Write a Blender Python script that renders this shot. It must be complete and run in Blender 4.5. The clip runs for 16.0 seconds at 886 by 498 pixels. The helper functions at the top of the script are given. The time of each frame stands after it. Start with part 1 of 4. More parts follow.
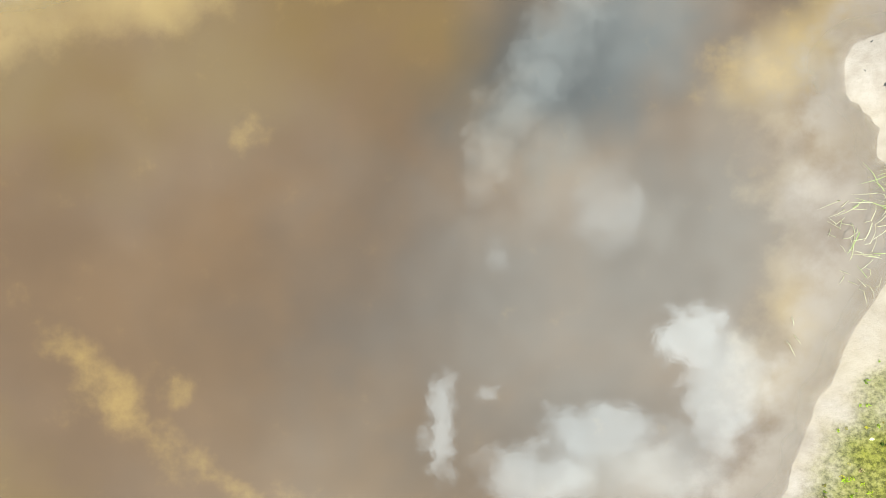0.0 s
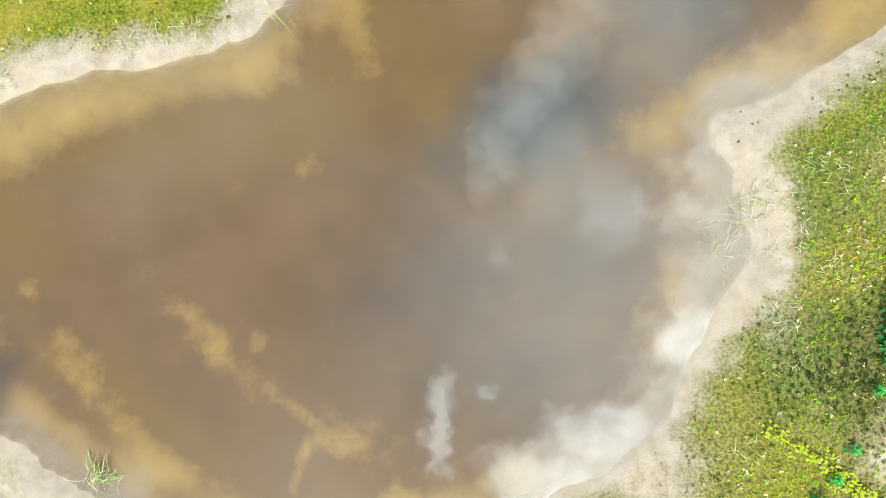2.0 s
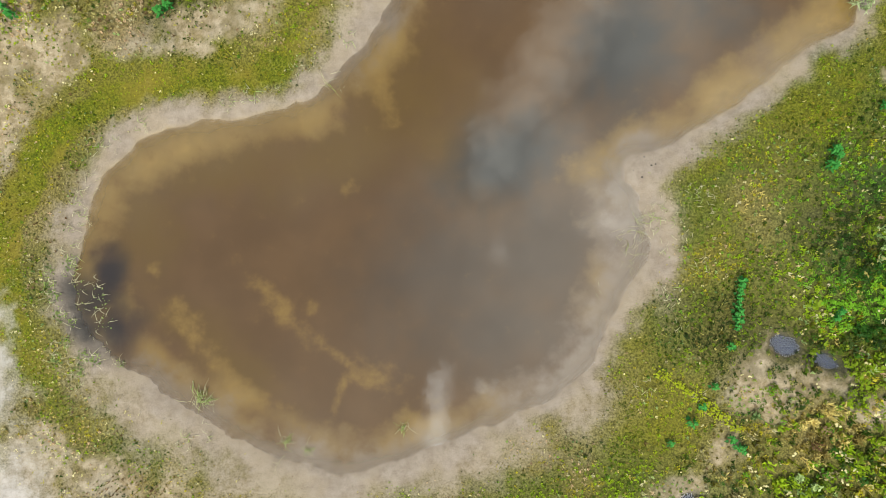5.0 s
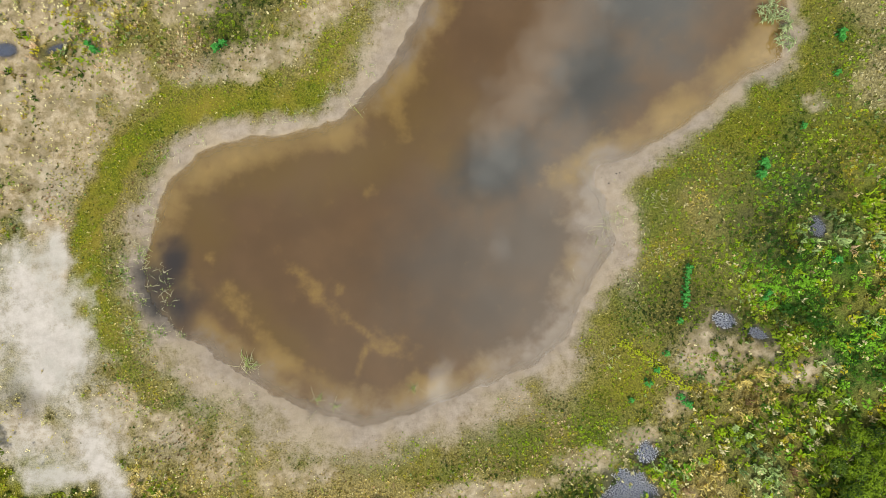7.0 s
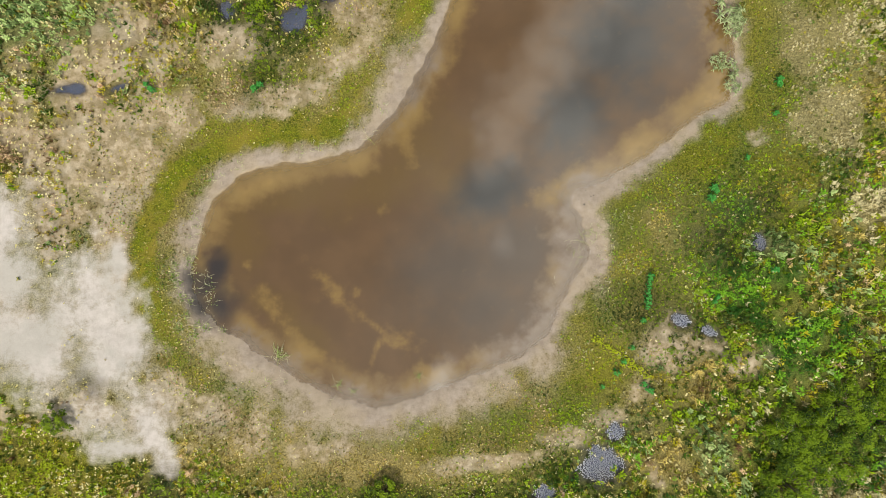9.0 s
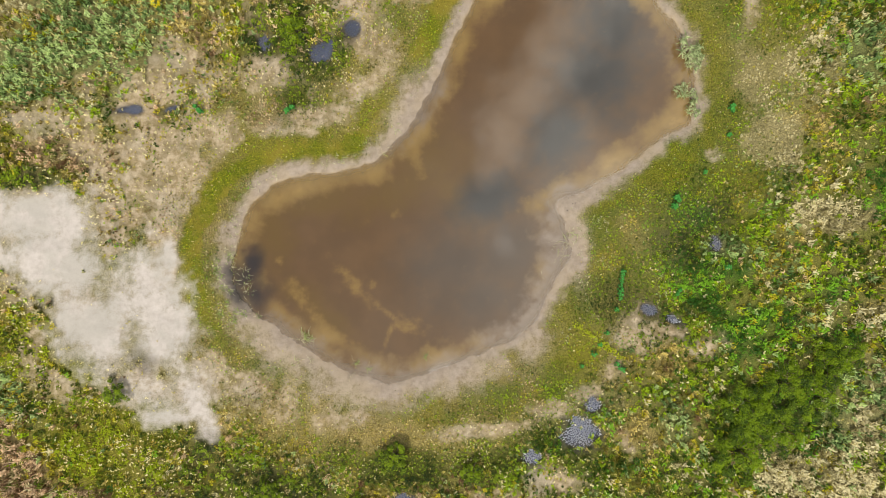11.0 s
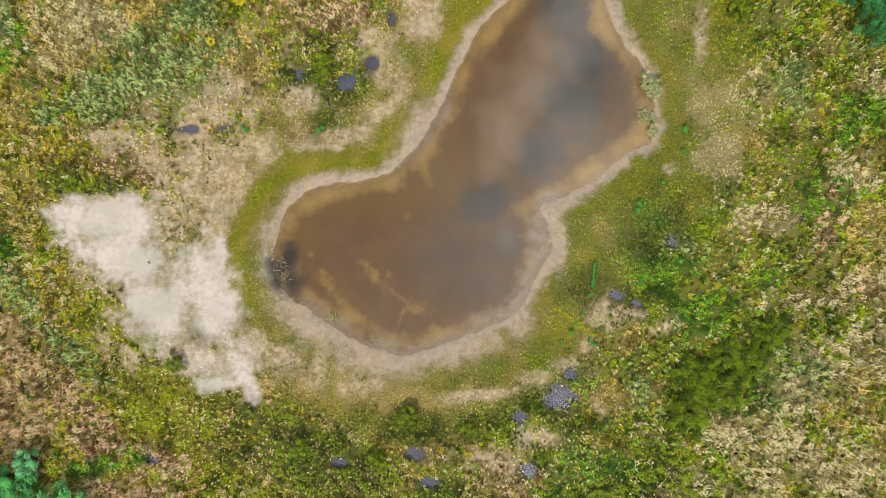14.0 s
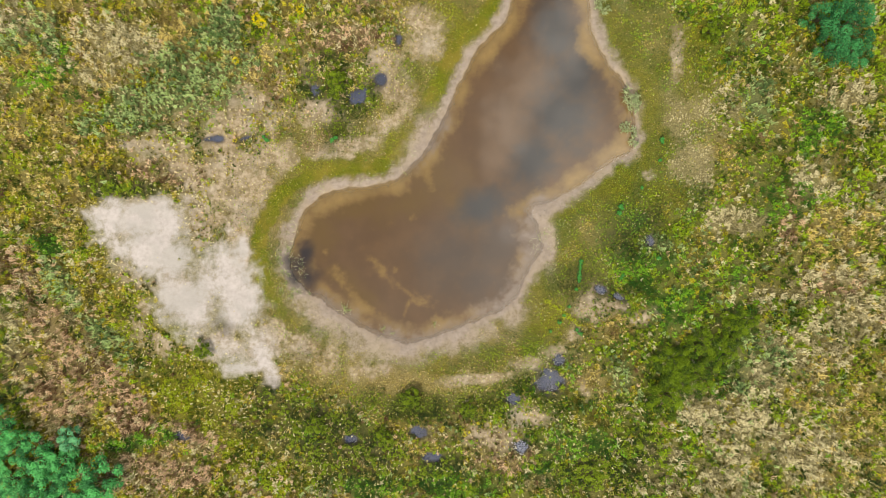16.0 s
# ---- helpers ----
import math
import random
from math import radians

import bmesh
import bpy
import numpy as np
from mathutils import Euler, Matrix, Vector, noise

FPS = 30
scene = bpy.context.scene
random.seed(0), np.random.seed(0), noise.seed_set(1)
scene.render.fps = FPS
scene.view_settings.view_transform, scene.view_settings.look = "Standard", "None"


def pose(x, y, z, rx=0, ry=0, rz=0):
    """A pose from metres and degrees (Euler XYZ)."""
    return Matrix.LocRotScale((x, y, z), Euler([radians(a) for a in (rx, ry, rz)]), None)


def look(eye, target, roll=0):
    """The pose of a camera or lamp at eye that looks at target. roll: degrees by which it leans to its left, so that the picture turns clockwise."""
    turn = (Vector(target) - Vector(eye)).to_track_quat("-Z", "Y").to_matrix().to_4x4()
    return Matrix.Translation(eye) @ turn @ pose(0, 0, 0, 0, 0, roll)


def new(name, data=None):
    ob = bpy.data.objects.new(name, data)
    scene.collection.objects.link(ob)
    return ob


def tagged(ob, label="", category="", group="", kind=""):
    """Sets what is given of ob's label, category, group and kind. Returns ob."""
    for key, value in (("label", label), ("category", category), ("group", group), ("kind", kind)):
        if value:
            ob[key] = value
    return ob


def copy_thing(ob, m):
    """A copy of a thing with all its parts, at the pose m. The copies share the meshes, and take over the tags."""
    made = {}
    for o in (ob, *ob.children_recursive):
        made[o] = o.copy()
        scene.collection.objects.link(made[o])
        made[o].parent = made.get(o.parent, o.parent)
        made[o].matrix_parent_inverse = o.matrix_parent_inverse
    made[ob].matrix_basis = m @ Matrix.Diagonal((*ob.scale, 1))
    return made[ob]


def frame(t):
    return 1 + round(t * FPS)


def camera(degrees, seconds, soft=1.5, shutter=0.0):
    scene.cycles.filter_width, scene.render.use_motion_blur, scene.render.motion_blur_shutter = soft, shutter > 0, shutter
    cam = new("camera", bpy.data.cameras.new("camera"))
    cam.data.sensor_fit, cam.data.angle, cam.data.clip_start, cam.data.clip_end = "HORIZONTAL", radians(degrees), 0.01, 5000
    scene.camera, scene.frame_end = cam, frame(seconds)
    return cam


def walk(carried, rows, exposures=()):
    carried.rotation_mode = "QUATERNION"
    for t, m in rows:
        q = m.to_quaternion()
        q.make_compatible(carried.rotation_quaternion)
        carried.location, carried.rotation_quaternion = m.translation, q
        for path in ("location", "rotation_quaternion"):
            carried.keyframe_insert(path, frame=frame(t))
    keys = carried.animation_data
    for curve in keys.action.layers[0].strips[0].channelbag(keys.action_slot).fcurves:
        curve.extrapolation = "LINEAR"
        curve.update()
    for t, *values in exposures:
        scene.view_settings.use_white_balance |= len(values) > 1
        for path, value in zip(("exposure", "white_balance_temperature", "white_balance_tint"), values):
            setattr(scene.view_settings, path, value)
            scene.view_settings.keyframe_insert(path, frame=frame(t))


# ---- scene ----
cam = camera(70.0, 16.0, soft=0.6)
# seconds, x, y, z in metres, turns about x, y and z in degrees; a camera with no turn looks straight down
ROWS = [
    (0.0, 0.108, 0.554, 3.890, -3.036, 2.111, -3.445),
    (0.5, 0.127, 0.558, 4.337, -3.061, 2.168, -3.197),
    (1.0, 0.175, 0.569, 4.799, -3.089, 2.221, -2.947),
    (1.5, 0.196, 0.601, 5.260, -3.122, 2.274, -2.694),
    (2.0, 0.227, 0.640, 5.717, -3.166, 2.317, -2.447),
    (2.5, 0.255, 0.684, 6.164, -3.221, 2.351, -2.212),
    (3.0, 0.276, 0.722, 6.597, -3.287, 2.374, -2.002),
    (3.5, 0.301, 0.751, 7.034, -3.363, 2.385, -1.818),
    (4.0, 0.319, 0.779, 7.465, -3.447, 2.393, -1.653),
    (4.5, 0.349, 0.805, 7.895, -3.534, 2.397, -1.510),
    (7.0, 0.416, 0.894, 10.220, -4.056, 2.505, -1.373),
    (7.5, 0.414, 1.006, 10.687, -4.141, 2.582, -1.318),
    (8.0, 0.441, 1.106, 11.149, -4.228, 2.653, -1.253),
    (8.5, 0.486, 1.202, 11.609, -4.312, 2.719, -1.182),
    (9.0, 0.533, 1.283, 12.083, -4.393, 2.781, -1.109),
    (11.5, 0.575, 1.489, 14.683, -4.493, 2.910, -0.722),
    (12.0, 0.581, 1.550, 15.180, -4.572, 2.937, -0.695),
    (12.5, 0.598, 1.576, 15.675, -4.674, 2.964, -0.675),
    (13.0, 0.626, 1.615, 16.167, -4.779, 2.998, -0.665),
    (13.5, 0.654, 1.666, 16.654, -4.890, 3.042, -0.661),
    (14.0, 0.684, 1.726, 17.136, -5.006, 3.099, -0.654),
    (14.5, 0.724, 1.785, 17.606, -5.131, 3.164, -0.639),
    (15.0, 0.769, 1.855, 18.067, -5.256, 3.236, -0.619),
    (15.5, 0.804, 1.927, 18.528, -5.382, 3.319, -0.599),
    (16.0, 0.846, 2.006, 18.978, -5.506, 3.400, -0.584),
]
EXPOSURES = [(0.0, 1.03, 6150, -10), (1.5, 0.97, 6200, -10), (2.5, 0.72, 6350, -9), (3.5, 0.32, 6500, -7), (4.5, 0.08, 6750, -5), (7.0, 0.0, 7000, -3), (9.0, -0.03, 7150, -1), (16.0, 0.0, 7350, 3)]
walk(cam, [(t, pose(x, y, z, a, b, c)) for t, x, y, z, a, b, c in ROWS], EXPOSURES)

# ---- sky, sun ----
def add_node(tree, kind, ins=None, operation="", interpolation="", data="", blend="", clamp=False, attribute=""):
    """A node in the tree, its inputs set or linked."""
    n = tree.nodes.new(kind)
    if operation:
        n.operation = operation
    if interpolation:
        n.interpolation_type = interpolation
    if data:
        n.data_type = data
    if blend:
        n.blend_type = blend
    if clamp:
        n.use_clamp = True
    if attribute:
        n.attribute_name = attribute
    for k, v in (ins or {}).items():
        if isinstance(v, bpy.types.NodeSocket):
            tree.links.new(v, n.inputs[k])
        else:
            n.inputs[k].default_value = v
    return n


SUN_ELEVATION, SUN_AZIMUTH = 58.0, 200.0
# clouds overhead: place and half size on a plane one metre up, brightness, edge softness
CLOUDS = [
    (-0.064, -0.335, 0.022, 0.075, 0.85, 0.55), (0.006, -0.279, 0.011, 0.011, 0.45, 0.9), (0.054, -0.069, 0.012, 0.020, 0.24, 0.9),
    (0.352, -0.205, 0.048, 0.055, 0.95, 0.40), (0.385, -0.300, 0.055, 0.110, 0.80, 0.45), (0.190, -0.360, 0.080, 0.045, 0.80, 0.45), (0.300, -0.410, 0.090, 0.050, 0.50, 0.7),
    (0.090, -0.420, 0.080, 0.045, 0.8, 0.50), (0.225, -0.010, 0.036, 0.055, 0.36, 0.9), (0.255, 0.015, 0.020, 0.030, 0.36, 0.9),
]
# thin grey cloud: the same numbers
VEILS = [
    (0.205, 0.325, 0.050, 0.060, 0.46, 1.0), (0.165, 0.270, 0.050, 0.068, 0.44, 1.0), (0.125, 0.210, 0.046, 0.063, 0.44, 1.0), (0.085, 0.155, 0.044, 0.060, 0.44, 1.0), (0.050, 0.100, 0.044, 0.060, 0.44, 1.0),
    (0.022, 0.045, 0.034, 0.045, 0.36, 1.0), (0.300, 0.180, 0.045, 0.050, 0.24, 0.9), (0.310, -0.030, 0.090, 0.090, 0.40, 0.9), (0.434, 0.030, 0.080, 0.150, 0.38, 0.9),
    (0.480, 0.200, 0.080, 0.080, 0.38, 0.9), (0.170, -0.200, 0.200, 0.120, 0.34, 0.9), (0.270, -0.120, 0.330, 0.300, 0.34, 0.7), (0.150, 0.040, 0.100, 0.110, 0.42, 0.9), (0.430, -0.060, 0.130, 0.300, 0.40, 0.9), (0.310, 0.300, 0.110, 0.180, 0.36, 1.0), (0.230, -0.440, 0.140, 0.060, 0.50, 0.6),
]
world = bpy.data.worlds.new("sky")
scene.world = world
world.use_nodes = True
world.node_tree.nodes.clear()


def wnode(kind, ins=None, **props):
    return add_node(world.node_tree, kind, ins, **props)


def wmath(op, a, b=0.0):
    return wnode("ShaderNodeMath", {0: a, 1: b}, operation=op).outputs[0]


sky = wnode("ShaderNodeTexSky")
sky.sky_type, sky.sun_disc, sky.sun_elevation, sky.sun_rotation = "NISHITA", False, radians(SUN_ELEVATION), radians(SUN_AZIMUTH)
coords = wnode("ShaderNodeTexCoord").outputs["Generated"]
sep = wnode("ShaderNodeSeparateXYZ", {0: coords})
up = wmath("MAXIMUM", sep.outputs[2], 0.06)
flat = wnode("ShaderNodeCombineXYZ", {0: wmath("DIVIDE", sep.outputs[0], up), 1: wmath("DIVIDE", sep.outputs[1], up), 2: 0.0}).outputs[0]
warp = wnode("ShaderNodeTexNoise", {"Vector": flat, "Scale": 9.0, "Detail": 5.0, "Roughness": 0.6})
shift = wnode("ShaderNodeVectorMath", {0: warp.outputs["Color"], 1: (0.5, 0.5, 0.5)}, operation="SUBTRACT")
shift = wnode("ShaderNodeVectorMath", {0: shift.outputs[0], 1: (0.12, 0.12, 0.0)}, operation="MULTIPLY")
bent = wnode("ShaderNodeVectorMath", {0: flat, 1: shift.outputs[0]}, operation="ADD").outputs[0]
wisp = wnode("ShaderNodeTexNoise", {"Vector": flat, "Scale": 30.0, "Detail": 7.0, "Roughness": 0.7})
shift = wnode("ShaderNodeVectorMath", {0: wisp.outputs["Color"], 1: (0.5, 0.5, 0.5)}, operation="SUBTRACT")
shift = wnode("ShaderNodeVectorMath", {0: shift.outputs[0], 1: (0.075, 0.075, 0.0)}, operation="MULTIPLY")
bent = wnode("ShaderNodeVectorMath", {0: bent, 1: shift.outputs[0]}, operation="ADD").outputs[0]


def cloud_field(clouds):
    """The brightness of the brightest of the clouds in each direction."""
    best = None
    for u, v, ru, rv, gain, soft in clouds:
        q = wnode("ShaderNodeVectorMath", {0: bent, 1: (u, v, 0.0)}, operation="SUBTRACT").outputs[0]
        q = wnode("ShaderNodeVectorMath", {0: q, 1: (1 / ru, 1 / rv, 0.0)}, operation="MULTIPLY").outputs[0]
        r = wnode("ShaderNodeVectorMath", {0: q}, operation="LENGTH").outputs["Value"]
        edge = wnode("ShaderNodeMapRange", {"Value": r, "From Min": 1.0 + soft, "From Max": 1.0 - soft, "To Min": 0.0, "To Max": gain}, interpolation="SMOOTHSTEP").outputs[0]
        best = edge if best is None else wmath("MAXIMUM", best, edge)
    return best


veil = wnode("ShaderNodeTexNoise", {"Vector": flat, "Scale": 2.2, "Detail": 6.0, "Roughness": 0.55}).outputs["Fac"]
veil = wnode("ShaderNodeMapRange", {"Value": veil, "From Min": 0.40, "From Max": 0.75, "To Min": 0.03, "To Max": 0.16}, interpolation="SMOOTHSTEP").outputs[0]
lumps = wnode("ShaderNodeTexNoise", {"Vector": flat, "Scale": 14.0, "Detail": 5.0, "Roughness": 0.6}).outputs["Fac"]
lumps = wnode("ShaderNodeMapRange", {"Value": lumps, "From Min": 0.3, "From Max": 0.65, "To Min": 0.86, "To Max": 1.06}).outputs[0]
thick = wmath("MULTIPLY", cloud_field(CLOUDS), lumps)
thin = wmath("MAXIMUM", veil, wmath("MULTIPLY", cloud_field(VEILS), lumps))
clear = wnode("ShaderNodeBackground", {"Color": sky.outputs[0], "Strength": 0.10})
cloudy = wnode("ShaderNodeBackground", {"Color": (0.92, 0.91, 1.0, 1.0), "Strength": wmath("MULTIPLY", thick, 3.9)})
hazy = wnode("ShaderNodeBackground", {"Color": (1.0, 0.935, 0.93, 1.0), "Strength": wmath("MULTIPLY", thin, 5.5)})
total = wnode("ShaderNodeAddShader", {0: clear.outputs[0], 1: cloudy.outputs[0]})
total = wnode("ShaderNodeAddShader", {0: total.outputs[0], 1: hazy.outputs[0]})
wnode("ShaderNodeOutputWorld", {"Surface": total.outputs[0]})

lamp = bpy.data.lights.new("sun", "SUN")
lamp.energy, lamp.angle, lamp.color = 3.0, radians(5), (1.0, 0.95, 0.87)
a, e = radians(SUN_AZIMUTH), radians(SUN_ELEVATION)
new("sun", lamp).matrix_world = look((0, 0, 0), (-math.sin(a) * math.cos(e), -math.cos(a) * math.cos(e), -math.sin(e)))


# ---- materials ----
class Nodes:
    """A node material, and short calls that add nodes to it."""

    def __init__(self, name):
        self.mat = bpy.data.materials.new(name)
        self.mat.use_nodes = True
        self.l = self.mat.node_tree.links
        self.mat.node_tree.nodes.clear()
        self.out = self.add("ShaderNodeOutputMaterial")
        self.place = self.add("ShaderNodeNewGeometry").outputs["Position"]

    def add(self, kind, ins=None, **props):
        return add_node(self.mat.node_tree, kind, ins, **props)

    def math(self, op, a, b=0.0, clamp=False):
        return self.add("ShaderNodeMath", {0: a, 1: b}, operation=op, clamp=clamp).outputs[0]

    def ramp(self, v, lo, hi, to_lo=0.0, to_hi=1.0):
        return self.add("ShaderNodeMapRange", {"Value": v, "From Min": lo, "From Max": hi, "To Min": to_lo, "To Max": to_hi}, interpolation="SMOOTHSTEP").outputs[0]

    def mix(self, f, a, b, how="MIX"):
        n = self.add("ShaderNodeMix", {0: f}, data="RGBA", blend=how)
        for k, v in ((6, a), (7, b)):
            if isinstance(v, bpy.types.NodeSocket):
                self.l.new(v, n.inputs[k])
            else:
                n.inputs[k].default_value = (*v, 1.0)
        return n.outputs[2]

    def noise(self, scale, detail=5.0, rough=0.6):
        return self.add("ShaderNodeTexNoise", {"Vector": self.place, "Scale": scale, "Detail": detail, "Roughness": rough}).outputs["Fac"]

    def attr(self, name, which="Fac"):
        return self.add("ShaderNodeAttribute", attribute=name).outputs[which]

    def end(self, shader):
        self.l.new(shader, self.out.inputs["Surface"])
        return self.mat


def ground_material():
    m = Nodes("sandy_meadow_soil")
    c = m.attr("cover", "Color")
    s = m.add("ShaderNodeSeparateColor", {0: c})
    white, bare, moss = s.outputs[0], s.outputs[1], s.outputs[2]
    mud, sediment, damp = m.attr("mud"), m.attr("sediment"), m.attr("damp")
    fine, mid, wide = m.noise(38.0, 6.0, 0.7), m.noise(7.0, 5.0, 0.65), m.noise(1.1, 4.0)
    grit = m.noise(140.0, 3.0, 0.7)
    litter = m.attr("litter", "Color")
    litter = m.mix(m.ramp(m.noise(0.35, 6.0, 0.6), 0.42, 0.62, 0.0, 0.35), litter, (0.30, 0.235, 0.09))
    # Shade of the gaps between tufts is put into the soil mottling, nearly black.
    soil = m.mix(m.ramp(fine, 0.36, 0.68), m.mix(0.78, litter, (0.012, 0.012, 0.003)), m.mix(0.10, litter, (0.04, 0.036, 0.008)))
    soil = m.mix(m.ramp(grit, 0.58, 0.72, 0.0, 0.6), soil, (0.36, 0.30, 0.11))
    green = m.mix(m.ramp(fine, 0.35, 0.68), (0.050, 0.066, 0.003), (0.195, 0.200, 0.012))
    green = m.mix(m.ramp(wide, 0.40, 0.66, 0.0, 0.6), green, (0.26, 0.18, 0.035))
    tan = m.mix(m.ramp(mid, 0.3, 0.72), (0.28, 0.203, 0.122), (0.50, 0.396, 0.285))
    tan = m.mix(m.ramp(fine, 0.50, 0.70, 0.0, 0.65), tan, (0.17, 0.135, 0.04))
    tan = m.mix(m.ramp(m.noise(2.4, 6.0, 0.65), 0.47, 0.60, 0.0, 0.62), tan, (0.165, 0.125, 0.060))
    tan = m.mix(m.ramp(wide, 0.45, 0.65, 0.0, 0.5), tan, (0.40, 0.345, 0.28))
    pale = m.mix(m.ramp(mid, 0.25, 0.75), (0.43, 0.375, 0.348), (0.55, 0.492, 0.472))
    pale = m.mix(m.ramp(wide, 0.42, 0.62, 0.0, 0.7), pale, (0.40, 0.365, 0.335))
    pale = m.mix(m.ramp(grit, 0.55, 0.8, 0.0, 0.2), pale, (0.28, 0.23, 0.16))
    silt = m.mix(m.ramp(mid, 0.25, 0.75), (0.262, 0.204, 0.165), (0.365, 0.297, 0.250))
    silt = m.mix(m.ramp(wide, 0.45, 0.62, 0.0, 0.5), silt, (0.36, 0.28, 0.20))
    silt = m.mix(m.ramp(grit, 0.55, 0.75, 0.0, 0.35), silt, (0.20, 0.16, 0.09))
    rough_edge = m.math("ADD", m.math("MULTIPLY", m.math("SUBTRACT", fine, 0.5), 0.8), m.math("MULTIPLY", m.math("SUBTRACT", mid, 0.5), 0.7))
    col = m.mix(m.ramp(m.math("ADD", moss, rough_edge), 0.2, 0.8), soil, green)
    col = m.mix(m.ramp(m.math("ADD", bare, rough_edge), 0.15, 0.95), col, tan)
    col = m.mix(m.ramp(m.math("ADD", white, m.math("MULTIPLY", rough_edge, 0.8)), 0.1, 0.95), col, pale)
    col = m.mix(m.ramp(m.math("ADD", damp, m.math("MULTIPLY", rough_edge, 0.9)), 0.0, 1.0), col, silt)
    ooze = m.mix(m.ramp(mid, 0.3, 0.7), (0.32, 0.225, 0.088), (0.47, 0.340, 0.142))
    col = m.mix(sediment, col, ooze)
    col = m.mix(mud, col, m.mix(fine, (0.030, 0.030, 0.035), (0.075, 0.065, 0.060)))
    lift = m.math("ADD", m.math("MULTIPLY", mid, 0.5), m.math("MULTIPLY", fine, 0.35))
    lift = m.math("ADD", lift, m.math("MULTIPLY", grit, 0.12))
    bump = m.add("ShaderNodeBump", {"Strength": 0.55, "Distance": 0.03, "Height": lift})
    p = m.add("ShaderNodeBsdfPrincipled", {"Base Color": col, "Roughness": 0.92, "Normal": bump.outputs[0]})
    p.inputs["Specular IOR Level"].default_value = 0.2
    return m.end(p.outputs[0])


def water_material(name, murk_and_sky, deep, clarity, stain, ior, shallow, margin_sheen, plume_tone, beach, rim):
    """Peat-brown water, turbid with silt over the shallows and darker with depth, under a reflecting surface."""
    m = Nodes(name)
    depth = m.attr("depth")
    veil = m.math("SUBTRACT", 1.0, m.math("POWER", 2.718, m.math("MULTIPLY", depth, -clarity)))
    drift, curl = m.noise(1.1, 3.0, 0.5), m.noise(4.5, 6.0, 0.62)
    uneven = m.math("ADD", m.math("MULTIPLY", m.math("SUBTRACT", curl, 0.5), 0.34), m.math("MULTIPLY", m.math("SUBTRACT", drift, 0.5), 0.55))
    body = m.mix(m.ramp(drift, 0.35, 0.68), murk_and_sky, tuple(1.18 * v for v in murk_and_sky))
    body = m.mix(m.attr("golden"), body, tuple(g * v for g, v in zip((1.18, 1.24, 0.80), murk_and_sky)))
    body = m.mix(m.attr("deep"), body, deep)
    edge = m.mix(m.ramp(curl, 0.40, 0.64), shallow, tuple(1.25 * v for v in shallow))
    # Over wide margins the silty colour also holds a painted pinkish sky reflection.
    edge = m.mix(m.attr("wash"), edge, margin_sheen)
    body = m.mix(m.ramp(m.math("ADD", depth, uneven), -0.06, 0.25), edge, body)
    pale = m.math("MULTIPLY", m.ramp(m.math("ADD", depth, m.math("MULTIPLY", uneven, 0.35)), rim, 0.0), m.math("ADD", 0.06, m.math("MULTIPLY", m.attr("wash"), 0.94)))
    body = m.mix(pale, body, beach)
    plume = m.ramp(m.math("ADD", m.attr("silt"), m.math("MULTIPLY", m.math("SUBTRACT", curl, 0.5), 1.4)), 0.12, 1.15)
    body = m.mix(plume, body, plume_tone)
    body = m.mix(m.attr("weedy"), body, (0.010, 0.012, 0.018))
    tint = m.add("ShaderNodeCombineColor", {k: m.math("POWER", 2.718, m.math("MULTIPLY", depth, -s)) for k, s in enumerate(stain)})
    under = m.add("ShaderNodeMixShader", {0: veil, 1: m.add("ShaderNodeBsdfTransparent", {0: tint.outputs[0]}).outputs[0], 2: m.add("ShaderNodeBsdfDiffuse", {0: body}).outputs[0]})
    ripple = m.noise(5.0, 3.0)
    bump = m.add("ShaderNodeBump", {"Strength": 0.02, "Distance": 0.02, "Height": ripple})
    shine = m.add("ShaderNodeBsdfGlossy", {"Color": (1, 1, 1, 1), "Roughness": 0.03, "Normal": bump.outputs[0]})
    fresnel = m.add("ShaderNodeFresnel", {"IOR": ior})
    return m.end(m.add("ShaderNodeMixShader", {0: fresnel.outputs[0], 1: under.outputs[0], 2: shine.outputs[0]}).outputs[0])


def plant_material(name, dark, light, other=None, share=0.0):
    """Leaf colour that varies from clump to clump and from blade to blade."""
    m = Nodes(name)
    island = m.add("ShaderNodeNewGeometry").outputs["Random Per Island"]
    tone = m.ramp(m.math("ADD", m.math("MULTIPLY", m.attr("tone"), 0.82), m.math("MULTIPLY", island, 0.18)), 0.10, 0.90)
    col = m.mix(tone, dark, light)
    if other:
        pick = m.math("ADD", m.math("MULTIPLY", m.attr("mark"), 0.8), m.math("MULTIPLY", island, 0.2))
        col = m.mix(m.ramp(pick, 0.92 - share, 0.98 - share), col, other)
    d = m.add("ShaderNodeBsdfPrincipled", {"Base Color": col, "Roughness": 0.6})
    d.inputs["Specular IOR Level"].default_value = 0.25
    t = m.add("ShaderNodeBsdfTranslucent", {"Color": col})
    return m.end(m.add("ShaderNodeMixShader", {0: 0.28, 1: d.outputs[0], 2: t.outputs[0]}).outputs[0])


